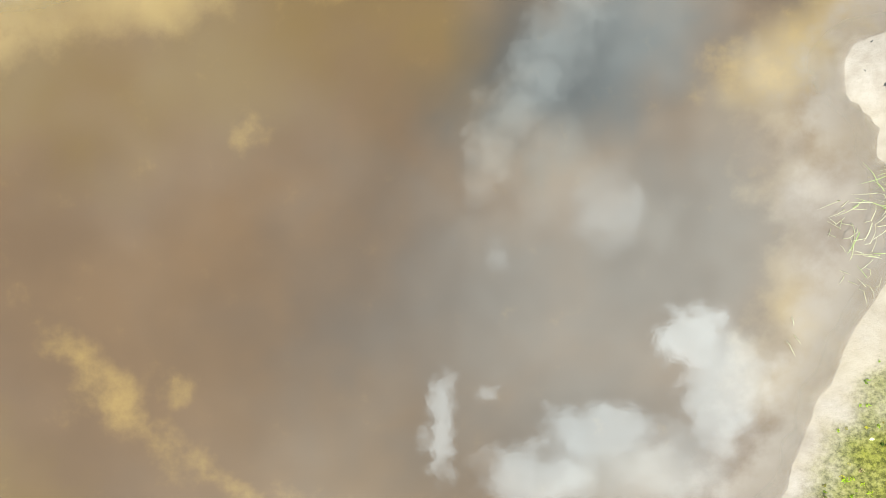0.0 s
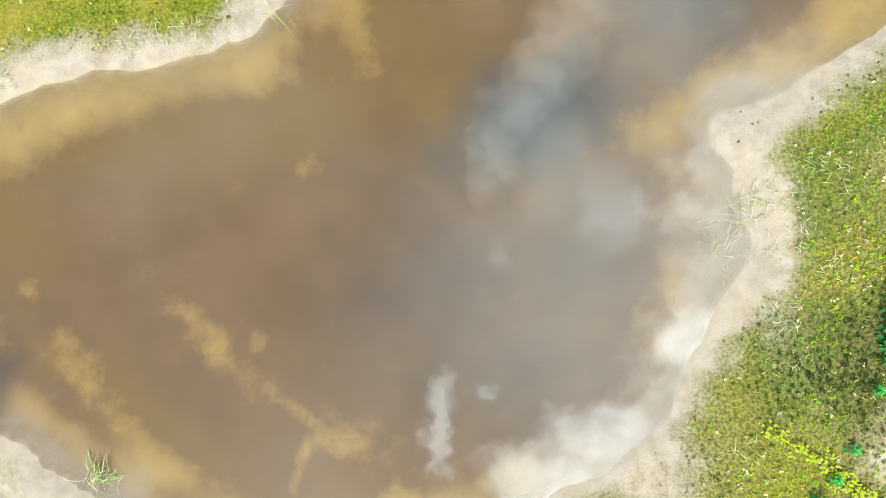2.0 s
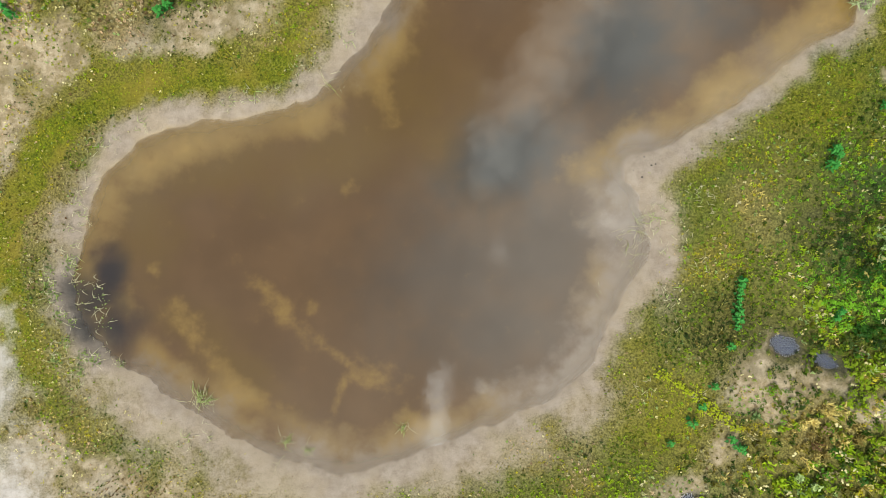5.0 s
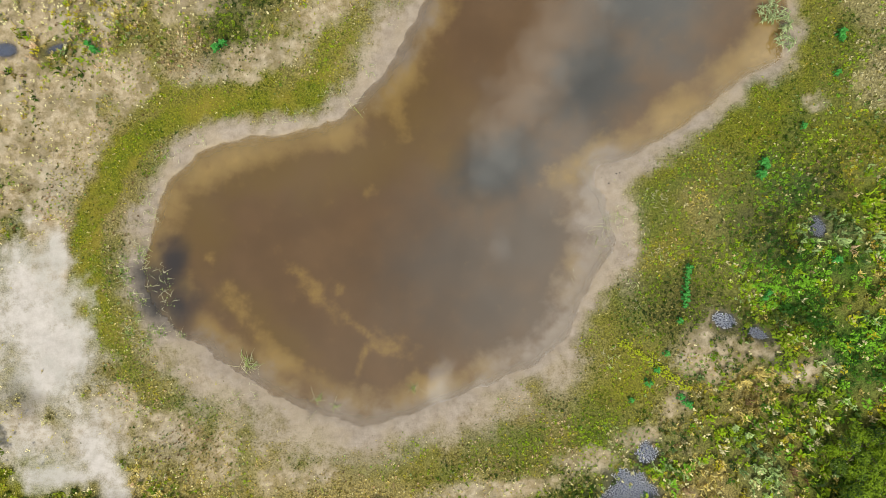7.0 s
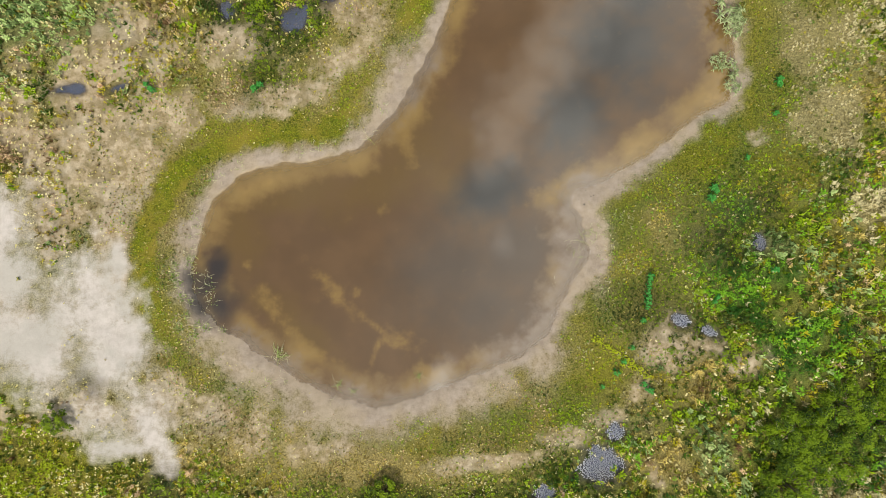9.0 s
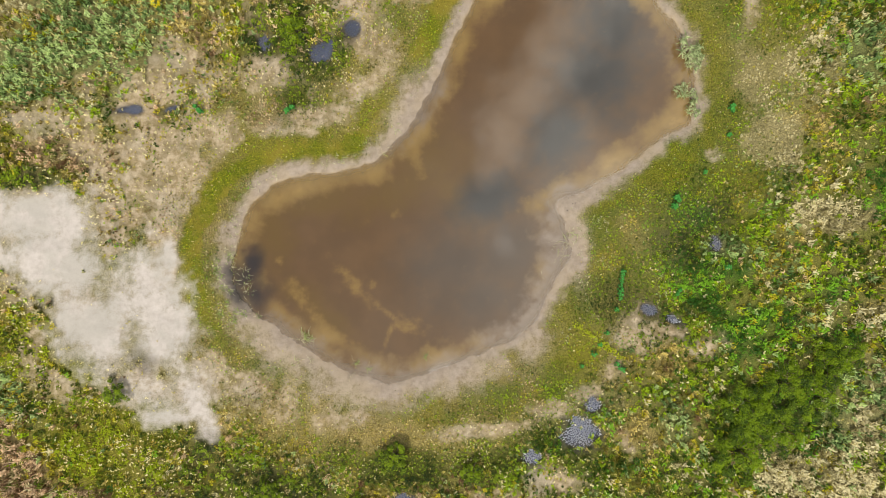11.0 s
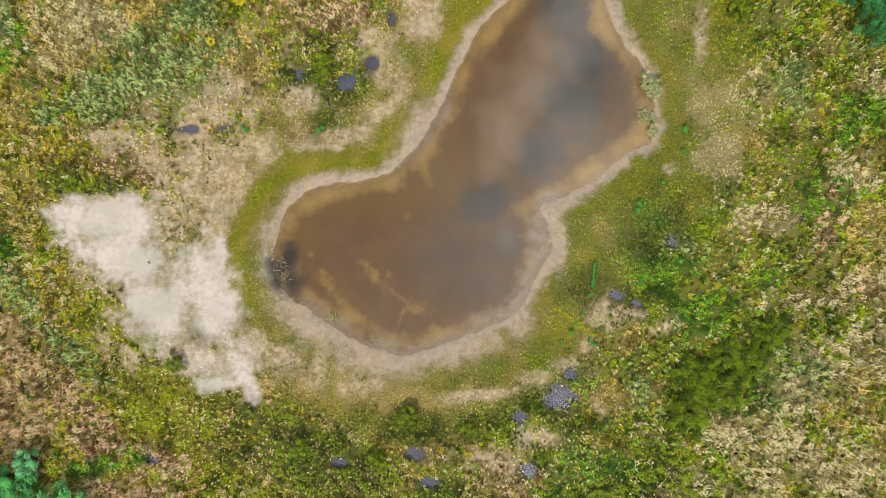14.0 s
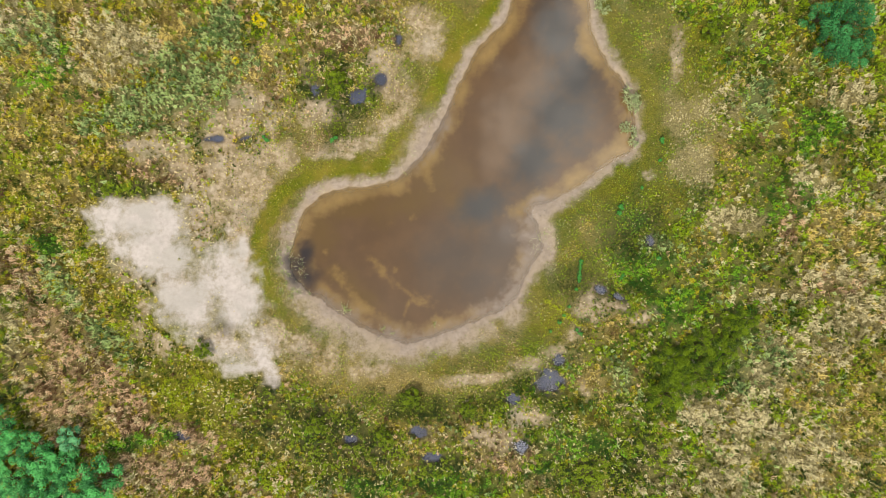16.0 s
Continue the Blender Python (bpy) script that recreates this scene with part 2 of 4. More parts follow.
GROUND = ground_material()
WATER = water_material("peat_water", (0.093, 0.0510, 0.0220), (0.042, 0.038, 0.035), 60.0, (0.5, 1.3, 3.4), 1.6, (0.225, 0.142, 0.047), (0.168, 0.122, 0.093), (0.235, 0.143, 0.042), (0.232, 0.176, 0.137), 0.085)
# The blue of the reflected sky is painted into the puddles' body colours.
PUDDLE = water_material("puddle_water", (0.050, 0.066, 0.120), (0.03, 0.04, 0.07), 20.0, (0.5, 0.6, 0.8), 1.45, (0.10, 0.11, 0.16), (0.10, 0.11, 0.16), (0.12, 0.12, 0.14), (0.07, 0.075, 0.10), 0.03)
GREEN = plant_material("green_grass", (0.036, 0.075, 0.002), (0.36, 0.50, 0.018), (0.46, 0.42, 0.10), 0.07)
OLIVE = plant_material("olive_grass", (0.095, 0.080, 0.004), (0.55, 0.475, 0.030), (0.50, 0.40, 0.12), 0.08)
TANGRASS = plant_material("dry_grass", (0.25, 0.185, 0.045), (0.80, 0.64, 0.22), (0.18, 0.20, 0.01), 0.15)
BLUEGREEN = plant_material("grey_green_leaf", (0.145, 0.235, 0.070), (0.540, 0.660, 0.270), (0.58, 0.53, 0.22), 0.08)
DARKGREEN = plant_material("dark_green_leaf", (0.020, 0.042, 0.001), (0.22, 0.31, 0.010), (0.42, 0.38, 0.08), 0.06)
VIVID = plant_material("fresh_green_leaf", (0.020, 0.080, 0.002), (0.21, 0.44, 0.022))
EMERALD = plant_material("emerald_leaf", (0.012, 0.095, 0.012), (0.10, 0.42, 0.075))
TEAL = plant_material("blue_green_leaf", (0.04, 0.19, 0.08), (0.24, 0.64, 0.30))
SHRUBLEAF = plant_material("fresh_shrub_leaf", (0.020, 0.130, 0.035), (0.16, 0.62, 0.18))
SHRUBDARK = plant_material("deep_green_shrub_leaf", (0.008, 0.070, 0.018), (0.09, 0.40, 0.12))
LIMEMOSS = plant_material("yellow_green_moss", (0.055, 0.080, 0.0015), (0.36, 0.425, 0.015), (0.46, 0.30, 0.05), 0.07)
SPECK = plant_material("pale_flower", (0.40, 0.34, 0.09), (0.78, 0.69, 0.38))
FEATHER = plant_material("feathery_leaf", (0.012, 0.040, 0.001), (0.21, 0.31, 0.008), (0.60, 0.55, 0.05), 0.10)
RUSSET = plant_material("russet_stalk", (0.15, 0.080, 0.034), (0.80, 0.57, 0.36), (0.12, 0.15, 0.015), 0.15)
PALEHEAD = plant_material("pale_seed_head", (0.30, 0.255, 0.115), (0.76, 0.675, 0.41))
PALEREED = plant_material("pale_reed_leaf", (0.16, 0.22, 0.07), (0.56, 0.62, 0.34), (0.70, 0.66, 0.46), 0.2)
WEED = plant_material("water_weed_leaf", (0.05, 0.10, 0.02), (0.42, 0.50, 0.16), (0.66, 0.66, 0.44), 0.25)
STRAW = plant_material("straw_blade", (0.36, 0.32, 0.18), (0.66, 0.61, 0.42))
RUSH = plant_material("rush_blade", (0.14, 0.22, 0.03), (0.52, 0.60, 0.22), (0.70, 0.66, 0.40), 0.2)
YELLOW = plant_material("yellow_petal", (0.62, 0.48, 0.005), (0.90, 0.74, 0.01))
LIME = plant_material("lime_leaf", (0.16, 0.22, 0.006), (0.46, 0.50, 0.02))
BARK = plant_material("grey_bark", (0.10, 0.075, 0.05), (0.24, 0.19, 0.13))
STONE = plant_material("grey_stone", (0.06, 0.055, 0.05), (0.26, 0.24, 0.22))

# ---- the lie of the land ----
SHORE = [
    (-0.54, 3.62), (-0.93, 3.08), (-1.38, 2.59), (-1.97, 2.24), (-2.81, 2.09), (-3.60, 1.98), (-4.19, 1.69), (-4.63, 1.19), (-4.87, 0.60), (-5.04, -0.10),
    (-4.85, -0.69), (-4.32, -1.24), (-3.43, -1.85), (-2.74, -2.35), (-2.04, -2.63), (-1.35, -2.71), (-0.59, -2.56), (0.06, -2.31), (0.82, -2.01), (1.46, -1.71),
    (1.90, -1.28), (2.15, -0.75), (2.42, -0.29), (2.71, 0.23), (2.57, 0.86), (2.42, 1.31), (2.93, 1.53), (3.52, 1.86), (4.14, 2.31), (4.60, 2.69),
    (5.20, 2.97), (5.34, 3.41), (5.33, 4.21), (5.12, 4.80), (4.59, 5.60), (4.10, 6.40), (3.99, 7.42), (3.77, 9.35), (2.88, 10.29), (2.10, 9.13),
    (1.77, 7.49), (1.48, 6.76), (0.84, 6.12), (0.25, 5.19), (-0.05, 4.56),
]
# patches of ground and growth: x, y, half width, half height, turn in degrees
WHITE = [
    (-9.37, 1.09, 1.29, 0.47, -5), (-8.64, 1.03, 0.61, 0.68, 0), (-9.02, 0.08, 1.29, 0.72, -25), (-7.44, -0.63, 0.93, 0.98, -30), (-8.03, -1.78, 0.61, 0.76, 0),
    (-6.71, -1.34, 0.61, 1.28, 28), (-6.25, -2.4, 0.46, 0.98, 28), (-7.0, -2.76, 0.72, 0.54, 0), (-5.82, -3.29, 0.25, 0.61, 28), (-10.87, 1.35, 0.36, 0.18, 0),
    (-6.39, 0.24, 0.16, 0.3, 0), (-8.27, -1.16, 0.72, 0.72, 0), (-6.67, -3.48, 0.54, 0.22, 0), (-7.54, -1.26, 0.66, 0.63, 0), (-6.76, -1.83, 0.49, 0.86, 28),
    (-6.35, -1.26, 0.37, 0.85, 28),
]
BARE = [
    (-7.02, 2.82, 1.22, 0.45, 10), (-8.58, 3.18, 0.88, 0.39, 0), (-6.36, 1.79, 0.79, 0.88, 0), (-7.23, 1.97, 1.06, 0.46, 0), (-5.0, 3.22, 0.52, 0.28, 35),
    (-5.64, 2.29, 0.43, 0.43, 0), (-4.02, 4.37, 0.44, 0.37, 0), (-2.22, 5.72, 0.75, 0.43, -10), (-1.65, 4.9, 0.44, 0.67, 20), (-0.79, 6.5, 0.58, 0.91, 20),
    (-1.83, 4.0, 0.67, 0.27, 20), (-3.38, 3.03, 0.51, 0.15, 0), (-5.73, 4.56, 0.69, 0.41, 0), (-9.45, 3.45, 0.6, 0.28, 0), (-4.5, -2.78, 0.57, 0.42, 0),
    (-3.68, -3.14, 0.46, 0.6, 0), (-2.67, -3.54, 0.7, 0.25, 5), (6.41, 5.77, 0.22, 0.63, 0), (5.68, 2.45, 0.26, 0.15, 30),
]
PATH = [
    (0.55, -3.82, 0.83, 0.16, 4), (1.41, -3.67, 0.48, 0.15, 10), (2.18, -3.29, 0.44, 0.19, 10), (3.11, -2.89, 0.41, 0.22, 20), (3.56, -2.4, 0.24, 0.4, -20),
    (4.15, -1.71, 0.5, 0.33, 20), (4.02, -1.3, 0.23, 0.4, -20), (4.93, -1.59, 0.43, 0.23, 0), (3.96, -4.1, 0.15, 0.34, 25), (1.14, -5.56, 0.69, 0.45, 0),
    (2.18, -4.92, 0.69, 0.31, 0), (5.52, -1.84, 0.5, 0.26, 0), (5.77, 2.29, 0.18, 0.11, 30),
]
MOSS = [
    (-10.02, -1.61, 0.95, 0.62, -45), (-9.08, -2.77, 0.62, 0.73, -40), (-8.33, -4.22, 1.17, 0.62, -35), (-7.38, -5.21, 0.91, 0.47, -20), (-5.08, -6.93, 1.09, 0.4, 0),
    (-10.8, 0.44, 0.62, 0.4, -40), (3.82, 1.86, 0.98, 0.26, 32), (2.76, -1.85, 0.57, 0.57, 30), (-3.56, 2.74, 1.2, 0.24, 8), (-1.67, 3.5, 0.4, 0.51, 30),
    (-6.69, -6.22, 0.91, 0.47, 0), (4.63, 2.02, 0.55, 0.36, 30), (5.41, 4.12, 0.48, 1.12, 0), (12.11, -3.86, 0.48, 1.92, 0), (-12.91, 2.72, 0.73, 1.09, 0),
    (0.36, 6.31, 0.36, 0.82, 35), (-7.4, -3.57, 1.09, 0.61, -20), (7.29, 5.36, 0.63, 0.95, 0), (-8.38, -3.31, 0.73, 0.55, 0),
]
DARK = [
    (-3.33, 4.77, 0.41, 1.02, 10), (-2.66, 4.75, 0.37, 0.44, 0), (-4.01, 4.94, 0.27, 0.51, 20), (-3.53, 3.61, 0.37, 0.27, 0), (-10.77, 2.26, 0.65, 0.32, 0),
    (-9.53, 2.08, 0.71, 0.21, 0), (-4.85, -5.27, 0.99, 0.9, 0), (-3.61, -5.99, 0.89, 0.79, 0), (-2.37, -6.33, 0.78, 0.64, 0), (-1.46, -4.6, 0.84, 0.39, 0),
    (0.8, -4.67, 0.52, 0.31, 0), (4.25, -6.68, 1.37, 0.48, 0), (5.6, -6.03, 0.51, 0.74, 30), (7.85, -2.69, 0.82, 0.65, 40), (5.31, 0.69, 0.65, 0.65, 0),
    (-14.02, -3.34, 0.49, 1.13, 0), (-13.6, -1.52, 0.48, 0.45, 0), (-0.26, -6.85, 1.06, 0.46, 0), (-5.71, -4.19, 0.36, 0.36, 0), (4.35, -1.16, 1.16, 0.37, -25),
]
VIVID_PATCH = [
    (6.67, -1.59, 0.66, 0.56, 0), (8.47, -1.84, 0.36, 0.49, 0), (8.27, -0.66, 0.39, 0.23, 0), (10.11, 3.25, 0.28, 0.44, 0), (10.0, 1.99, 0.22, 0.28, 0),
    (10.48, 3.64, 0.62, 0.4, 0), (9.47, 1.56, 0.79, 0.48, 0), (7.53, -3.21, 0.76, 0.66, 30), (5.06, 0.86, 0.43, 0.43, 0), (3.73, -5.88, 0.94, 0.31, 10),
    (2.62, -6.53, 0.48, 0.24, 0), (-0.09, -7.06, 0.88, 0.42, 0), (-4.59, -5.63, 0.36, 0.29, 0), (-2.39, -7.25, 0.89, 0.29, 0), (-12.71, 5.36, 0.61, 0.25, 20),
    (-11.54, 6.29, 0.18, 0.21, 0), (-11.47, 5.25, 0.25, 0.71, 0), (-12.62, 0.41, 0.4, 0.22, 0), (-10.27, -5.94, 1.12, 0.24, 12), (5.65, -0.32, 0.66, 0.49, 0),
]
BLUISH = [
    (-7.95, 5.19, 1.65, 0.8, 20), (-9.22, 4.46, 1.23, 0.42, 15), (-10.56, 4.23, 0.71, 0.28, 15), (-6.85, 6.64, 0.69, 0.51, 0), (-11.99, -1.07, 0.92, 0.26, -48),
    (-10.72, -2.6, 0.92, 0.26, -48), (8.8, 4.54, 0.31, 0.38, 0), (5.8, 0.35, 0.39, 0.23, 0), (8.84, -3.2, 0.65, 0.65, 40), (5.05, -3.66, 0.23, 0.37, 0),
    (-12.61, 6.78, 0.71, 0.6, 0),
]
BROWN = [
    (-13.79, -0.44, 0.81, 0.37, -40), (-12.64, -2.42, 0.93, 0.56, -40), (-11.59, -3.33, 1.11, 0.63, -40), (-10.25, -4.69, 0.52, 0.93, 20), (-12.53, -4.81, 0.64, 0.83, 0),
    (-13.39, -3.71, 0.56, 0.56, 0), (-9.86, -6.83, 1.12, 0.56, 0), (-8.47, -6.9, 0.55, 0.37, 0), (-7.87, -5.86, 0.73, 0.29, -30), (-2.96, 6.31, 0.67, 0.27, 10),
    (-8.61, 2.67, 1.06, 0.28, 0), (-4.05, 3.45, 0.41, 0.27, 0), (1.49, -6.09, 0.76, 0.42, 0), (11.0, -0.83, 0.79, 0.25, 10), (9.81, 0.99, 0.32, 0.54, 0),
]
PALE = [
    (11.15, -0.67, 0.95, 0.35, 10), (10.46, -2.93, 0.97, 0.64, 30), (9.18, -3.45, 0.72, 0.75, 40), (7.74, -4.77, 0.83, 0.6, 30), (9.08, -5.36, 1.15, 0.82, 20),
    (10.43, -6.04, 1.15, 0.66, 0), (6.45, -6.55, 0.74, 0.57, 0), (7.8, -6.79, 1.0, 0.43, 0), (7.16, 4.17, 0.79, 0.63, 0), (10.24, 1.96, 0.38, 0.79, 0),
    (11.84, -1.83, 0.48, 0.64, 0), (-10.17, 6.23, 1.05, 0.7, 10), (-12.92, 7.29, 0.89, 0.53, 0), (8.21, 1.0, 0.64, 0.32, 0), (-13.81, -1.88, 0.63, 0.75, -40),
    (7.04, 2.64, 0.64, 0.42, 0), (10.91, 4.5, 0.62, 0.46, 0),
]
TAN = [
    (3.94, 0.79, 0.21, 0.37, 10),
    (11.96, -4.2, 0.64, 1.77, 0), (-10.19, 5.9, 1.58, 0.88, 0), (-8.4, 6.68, 1.21, 0.52, 0), (6.16, 6.33, 0.47, 0.7, 0), (-1.8, -3.98, 2.1, 0.32, 0),
    (-4.26, -3.64, 1.06, 0.35, 0), (11.1, 0.49, 0.95, 0.79, 0), (7.99, 3.12, 0.63, 0.48, 0), (-12.85, 3.58, 1.08, 0.72, 0), (11.74, -6.28, 0.98, 0.81, 0),
    (-12.4, 2.19, 0.91, 0.54, 0), (4.86, -1.84, 0.66, 0.5, 0), (10.99, -4.04, 0.81, 0.81, 0), (-6.03, 5.64, 0.86, 0.69, 0), (-9.76, 1.3, 0.72, 0.25, 0),
    (4.38, -3.92, 0.84, 0.34, 0), (-12.96, 6.79, 0.89, 0.71, 0),
]
PUDDLES = [
    (2.94, -3.85, 0.46, 0.34, 20), (3.24, -3.2, 0.25, 0.19, 0), (1.75, -4.39, 0.24, 0.19, 0), (4.38, -1.03, 0.18, 0.12, -15), (4.98, -1.28, 0.25, 0.1, -20),
    (5.8, 0.43, 0.16, 0.2, 0), (-6.2, 3.57, 0.35, 0.09, 20), (-7.3, 3.57, 0.35, 0.09, 0), (-2.79, 4.79, 0.24, 0.24, 0), (-2.11, 5.23, 0.18, 0.2, 0),
    (-4.06, 4.94, 0.14, 0.24, 0), (-1.54, 6.35, 0.13, 0.2, 0), (2.04, -5.9, 0.24, 0.22, 0), (-1.04, -5.5, 0.23, 0.18, 0), (-0.69, -6.27, 0.28, 0.16, 0),
    (-3.22, -5.74, 0.18, 0.14, 0), (-8.59, -5.69, 0.26, 0.17, 0),
]
# bare soil along the outside of the mossy ring
OUTER_BARE = [(-6.35, 1.0, 0.35, 0.6, 0), (-6.1, 2.1, 0.35, 0.5, -30), (-5.3, 2.95, 0.5, 0.3, -30), (-6.35, 0.0, 0.25, 0.5, 0), (-6.2, -1.2, 0.25, 0.6, 10), (-5.7, -2.5, 0.6, 0.35, -40), (-3.0, 3.3, 0.9, 0.25, 10)]
# shoals in the pond, and hollows with dark weed
SHOALS = [
    (-3.39, -0.8, 0.33, 0.12, -60), (-3.06, -1.22, 0.38, 0.11, -52), (-2.57, -1.7, 0.44, 0.11, -28), (-3.89, -1.05, 0.27, 0.1, -35), (-1.59, -0.99, 0.16, 0.07, -35),
    (-1.3, -1.22, 0.26, 0.05, -40), (-0.98, -1.41, 0.24, 0.13, -20), (-1.42, -1.59, 0.04, 0.2, -18), (-2.24, -0.41, 0.46, 0.11, -52), (-1.77, -0.43, 0.07, 0.08, 0),
    (-3.9, 0.11, 0.08, 0.07, 0), (-4.3, -0.34, 0.11, 0.16, 0), (-1.21, 1.13, 0.08, 0.06, 0), (-0.74, 2.49, 0.11, 0.36, 15), (2.02, 1.36, 0.30, 0.12, 15),
]
DEEPS = [
    (3.62, 5.12, 0.78, 0.94, 20), (3.3, 4.08, 0.91, 0.9, 0), (2.41, 2.78, 0.59, 0.92, -35), (0.83, 1.42, 0.84, 0.47, 25), (3.04, 6.56, 0.64, 0.97, 0),
    (2.8, 8.5, 0.5, 1.2, 0),
]
# golden-brown water over soft silt
GOLDEN = [
    (-0.51, 2.4, 0.86, 0.68, -40), (-1.35, 1.58, 1.06, 0.38, 20), (-2.81, 1.51, 1.21, 0.32, 15), (-4.02, 0.73, 0.39, 0.78, 0), (0.02, 1.65, 0.31, 0.74, 40),
    (-2.96, -1.16, 0.91, 0.33, -40), (2.26, 1.45, 0.54, 0.18, 25),
]
DIM = [(0.1, -0.1, 1.0, 0.9, 0), (0.8, -0.7, 0.9, 0.6, 0), (1.3, 0.2, 0.7, 0.9, 0)]
HOLLOWS = [
    (-4.78, -0.26, 0.41, 0.35, 0), (-4.52, 0.06, 0.24, 0.31, 0), (-4.5, -0.62, 0.32, 0.35, 0), (-4.85, -0.69, 0.28, 0.28, 0),
]
# stretches of wide sandy margin round the pond
MARGIN = [(2.32, 0.45, 0.50, 0.85, 0), (-2.45, -3.01, 2.4, 0.75, 0), (-4.13, -2.10, 1.3, 0.8, -40), (0.36, -2.62, 1.6, 0.5, 12), (2.55, 1.26, 0.6, 0.35, 30), (1.87, -1.91, 0.6, 0.5, 45), (2.86, 0.21, 0.25, 0.8, 0), (-0.93, 3.57, 0.45, 0.9, -35)]


def lattice(x, y, seed):
    """Smooth random values from 0 to 1 over the plane, about one swell a metre."""
    xi, yi = np.floor(x).astype(np.int64), np.floor(y).astype(np.int64)
    fx, fy = x - xi, y - yi
    fx, fy = fx * fx * (3 - 2 * fx), fy * fy * (3 - 2 * fy)

    def cell(i, j):
        h = (i * 374761393 + j * 668265263 + seed * 974711) & 0x7FFFFFFF
        h = ((h ^ (h >> 13)) * 1274126177) & 0x7FFFFFFF
        return ((h ^ (h >> 16)) & 0xFFFF) / 65535.0

    top = cell(xi, yi) * (1 - fx) + cell(xi + 1, yi) * fx
    low = cell(xi, yi + 1) * (1 - fx) + cell(xi + 1, yi + 1) * fx
    return top * (1 - fy) + low * fy


def fbm(x, y, size, seed, octaves=4):
    total, gain, norm = 0.0, 1.0, 0.0
    for k in range(octaves):
        total = total + gain * lattice(x / size * 2 ** k + 7.3 * k, y / size * 2 ** k - 3.1 * k, seed + k)
        norm, gain = norm + gain, gain * 0.5
    return total / norm


def smooth(v, lo, hi):
    k = np.clip((v - lo) / (hi - lo), 0.0, 1.0)
    return k * k * (3 - 2 * k)


def patches(zones, x, y, ragged=0.5, edge=0.35):
    """How far each point lies inside one of the patches, from 0 to 1, with ragged edges."""
    wobble = ragged * 2.2 * (fbm(x, y, 0.5, 11) - 0.5) + ragged * 1.4 * (fbm(x, y, 0.14, 12, 3) - 0.5)
    best = np.zeros_like(x)
    for cx, cy, rx, ry, turn in zones:
        c, s = math.cos(radians(turn)), math.sin(radians(turn))
        dx, dy = x - cx, y - cy
        r = np.hypot((dx * c + dy * s) / rx, (dy * c - dx * s) / ry) + wobble
        best = np.maximum(best, smooth(r, 1 + edge, 1 - edge))
    return best


def rounded(points, steps):
    """A closed smooth line through the points."""
    p = np.array(points)
    a, b, c, d = np.roll(p, 1, 0), p, np.roll(p, -1, 0), np.roll(p, -2, 0)
    out = []
    for k in range(steps):
        t = k / steps
        out.append(0.5 * (2 * b + (c - a) * t + (2 * a - 5 * b + 4 * c - d) * t * t + (3 * b - a - 3 * c + d) * t ** 3))
    return np.stack(out, 1).reshape(-1, 2)


FIELD_X, FIELD_Y, FIELD_STEP = np.arange(-20, 18.01, 0.1), np.arange(-14, 16.01, 0.1), 0.1


def shore_field():
    """Metres to the shoreline, negative in the water, on a grid."""
    line = rounded(SHORE, 6)
    nxt = np.roll(line, -1, 0)
    gx, gy = np.meshgrid(FIELD_X, FIELD_Y)
    near, inside = np.full(gx.shape, 1e9), np.zeros(gx.shape, bool)
    for (ax, ay), (bx, by) in zip(line, nxt):
        ex, ey = bx - ax, by - ay
        k = np.clip(((gx - ax) * ex + (gy - ay) * ey) / (ex * ex + ey * ey + 1e-12), 0, 1)
        near = np.minimum(near, (gx - ax - k * ex) ** 2 + (gy - ay - k * ey) ** 2)
        if ay != by:
            inside ^= ((ay > gy) != (by > gy)) & (gx < ex * (gy - ay) / (by - ay) + ax)
    near = np.sqrt(near)
    return np.where(inside, -near, near)


SHORE_FIELD = shore_field()


def shore(x, y):
    u = np.clip((x - FIELD_X[0]) / FIELD_STEP, 0, len(FIELD_X) - 1.001)
    v = np.clip((y - FIELD_Y[0]) / FIELD_STEP, 0, len(FIELD_Y) - 1.001)
    i, j = u.astype(int), v.astype(int)
    fu, fv = u - i, v - j
    f = SHORE_FIELD
    d = (f[j, i] * (1 - fu) + f[j, i + 1] * fu) * (1 - fv) + (f[j + 1, i] * (1 - fu) + f[j + 1, i + 1] * fu) * fv
    return d + (0.16 * (fbm(x, y, 0.45, 21, 3) - 0.5) + 0.10 * (fbm(x, y, 0.16, 22, 2) - 0.5)) * smooth(np.abs(d), 3.0, 0.3)


def height(x, y):
    d = shore(x, y)
    bank = 0.015 + 0.13 * (1 - np.exp(-np.maximum(d, 0) / 0.8)) + 0.02 * np.clip(d, 0, 1)
    swell = (0.22 * (fbm(x, y, 2.6, 31) - 0.5) + 0.05 * (fbm(x, y, 0.35, 32, 3) - 0.5)) * smooth(d, 0.1, 1.4)
    gentle = patches(MARGIN, x, y, 0.3, 0.9)
    reach = np.maximum(-d, 0) / (0.85 + 0.45 * gentle)
    bed = -0.012 - 0.55 * (1 - np.exp(-reach ** 2))
    bed = bed + 0.10 * (fbm(x, y, 0.8, 33) - 0.5) * smooth(-d, 0.3, 1.0)
    shoal = patches([(p, q, 1.5 * r, 1.5 * s, t) for p, q, r, s, t in SHOALS], x, y, 0.35, 0.95)
    bed = np.where(d < 0, np.maximum(bed, bed * (1 - 0.40 * shoal)), bed)
    bed = bed - 0.10 * patches(HOLLOWS, x, y, 0.5, 0.8) * smooth(-d, -0.25, 0.1)
    k = smooth(d, -0.06, 0.06)
    z = bed * (1 - k) + (bank + swell) * k
    z = z - 0.10 * patches(PUDDLES, x, y, 0.6, 0.5) * smooth(d, 0.3, 0.7)
    return z


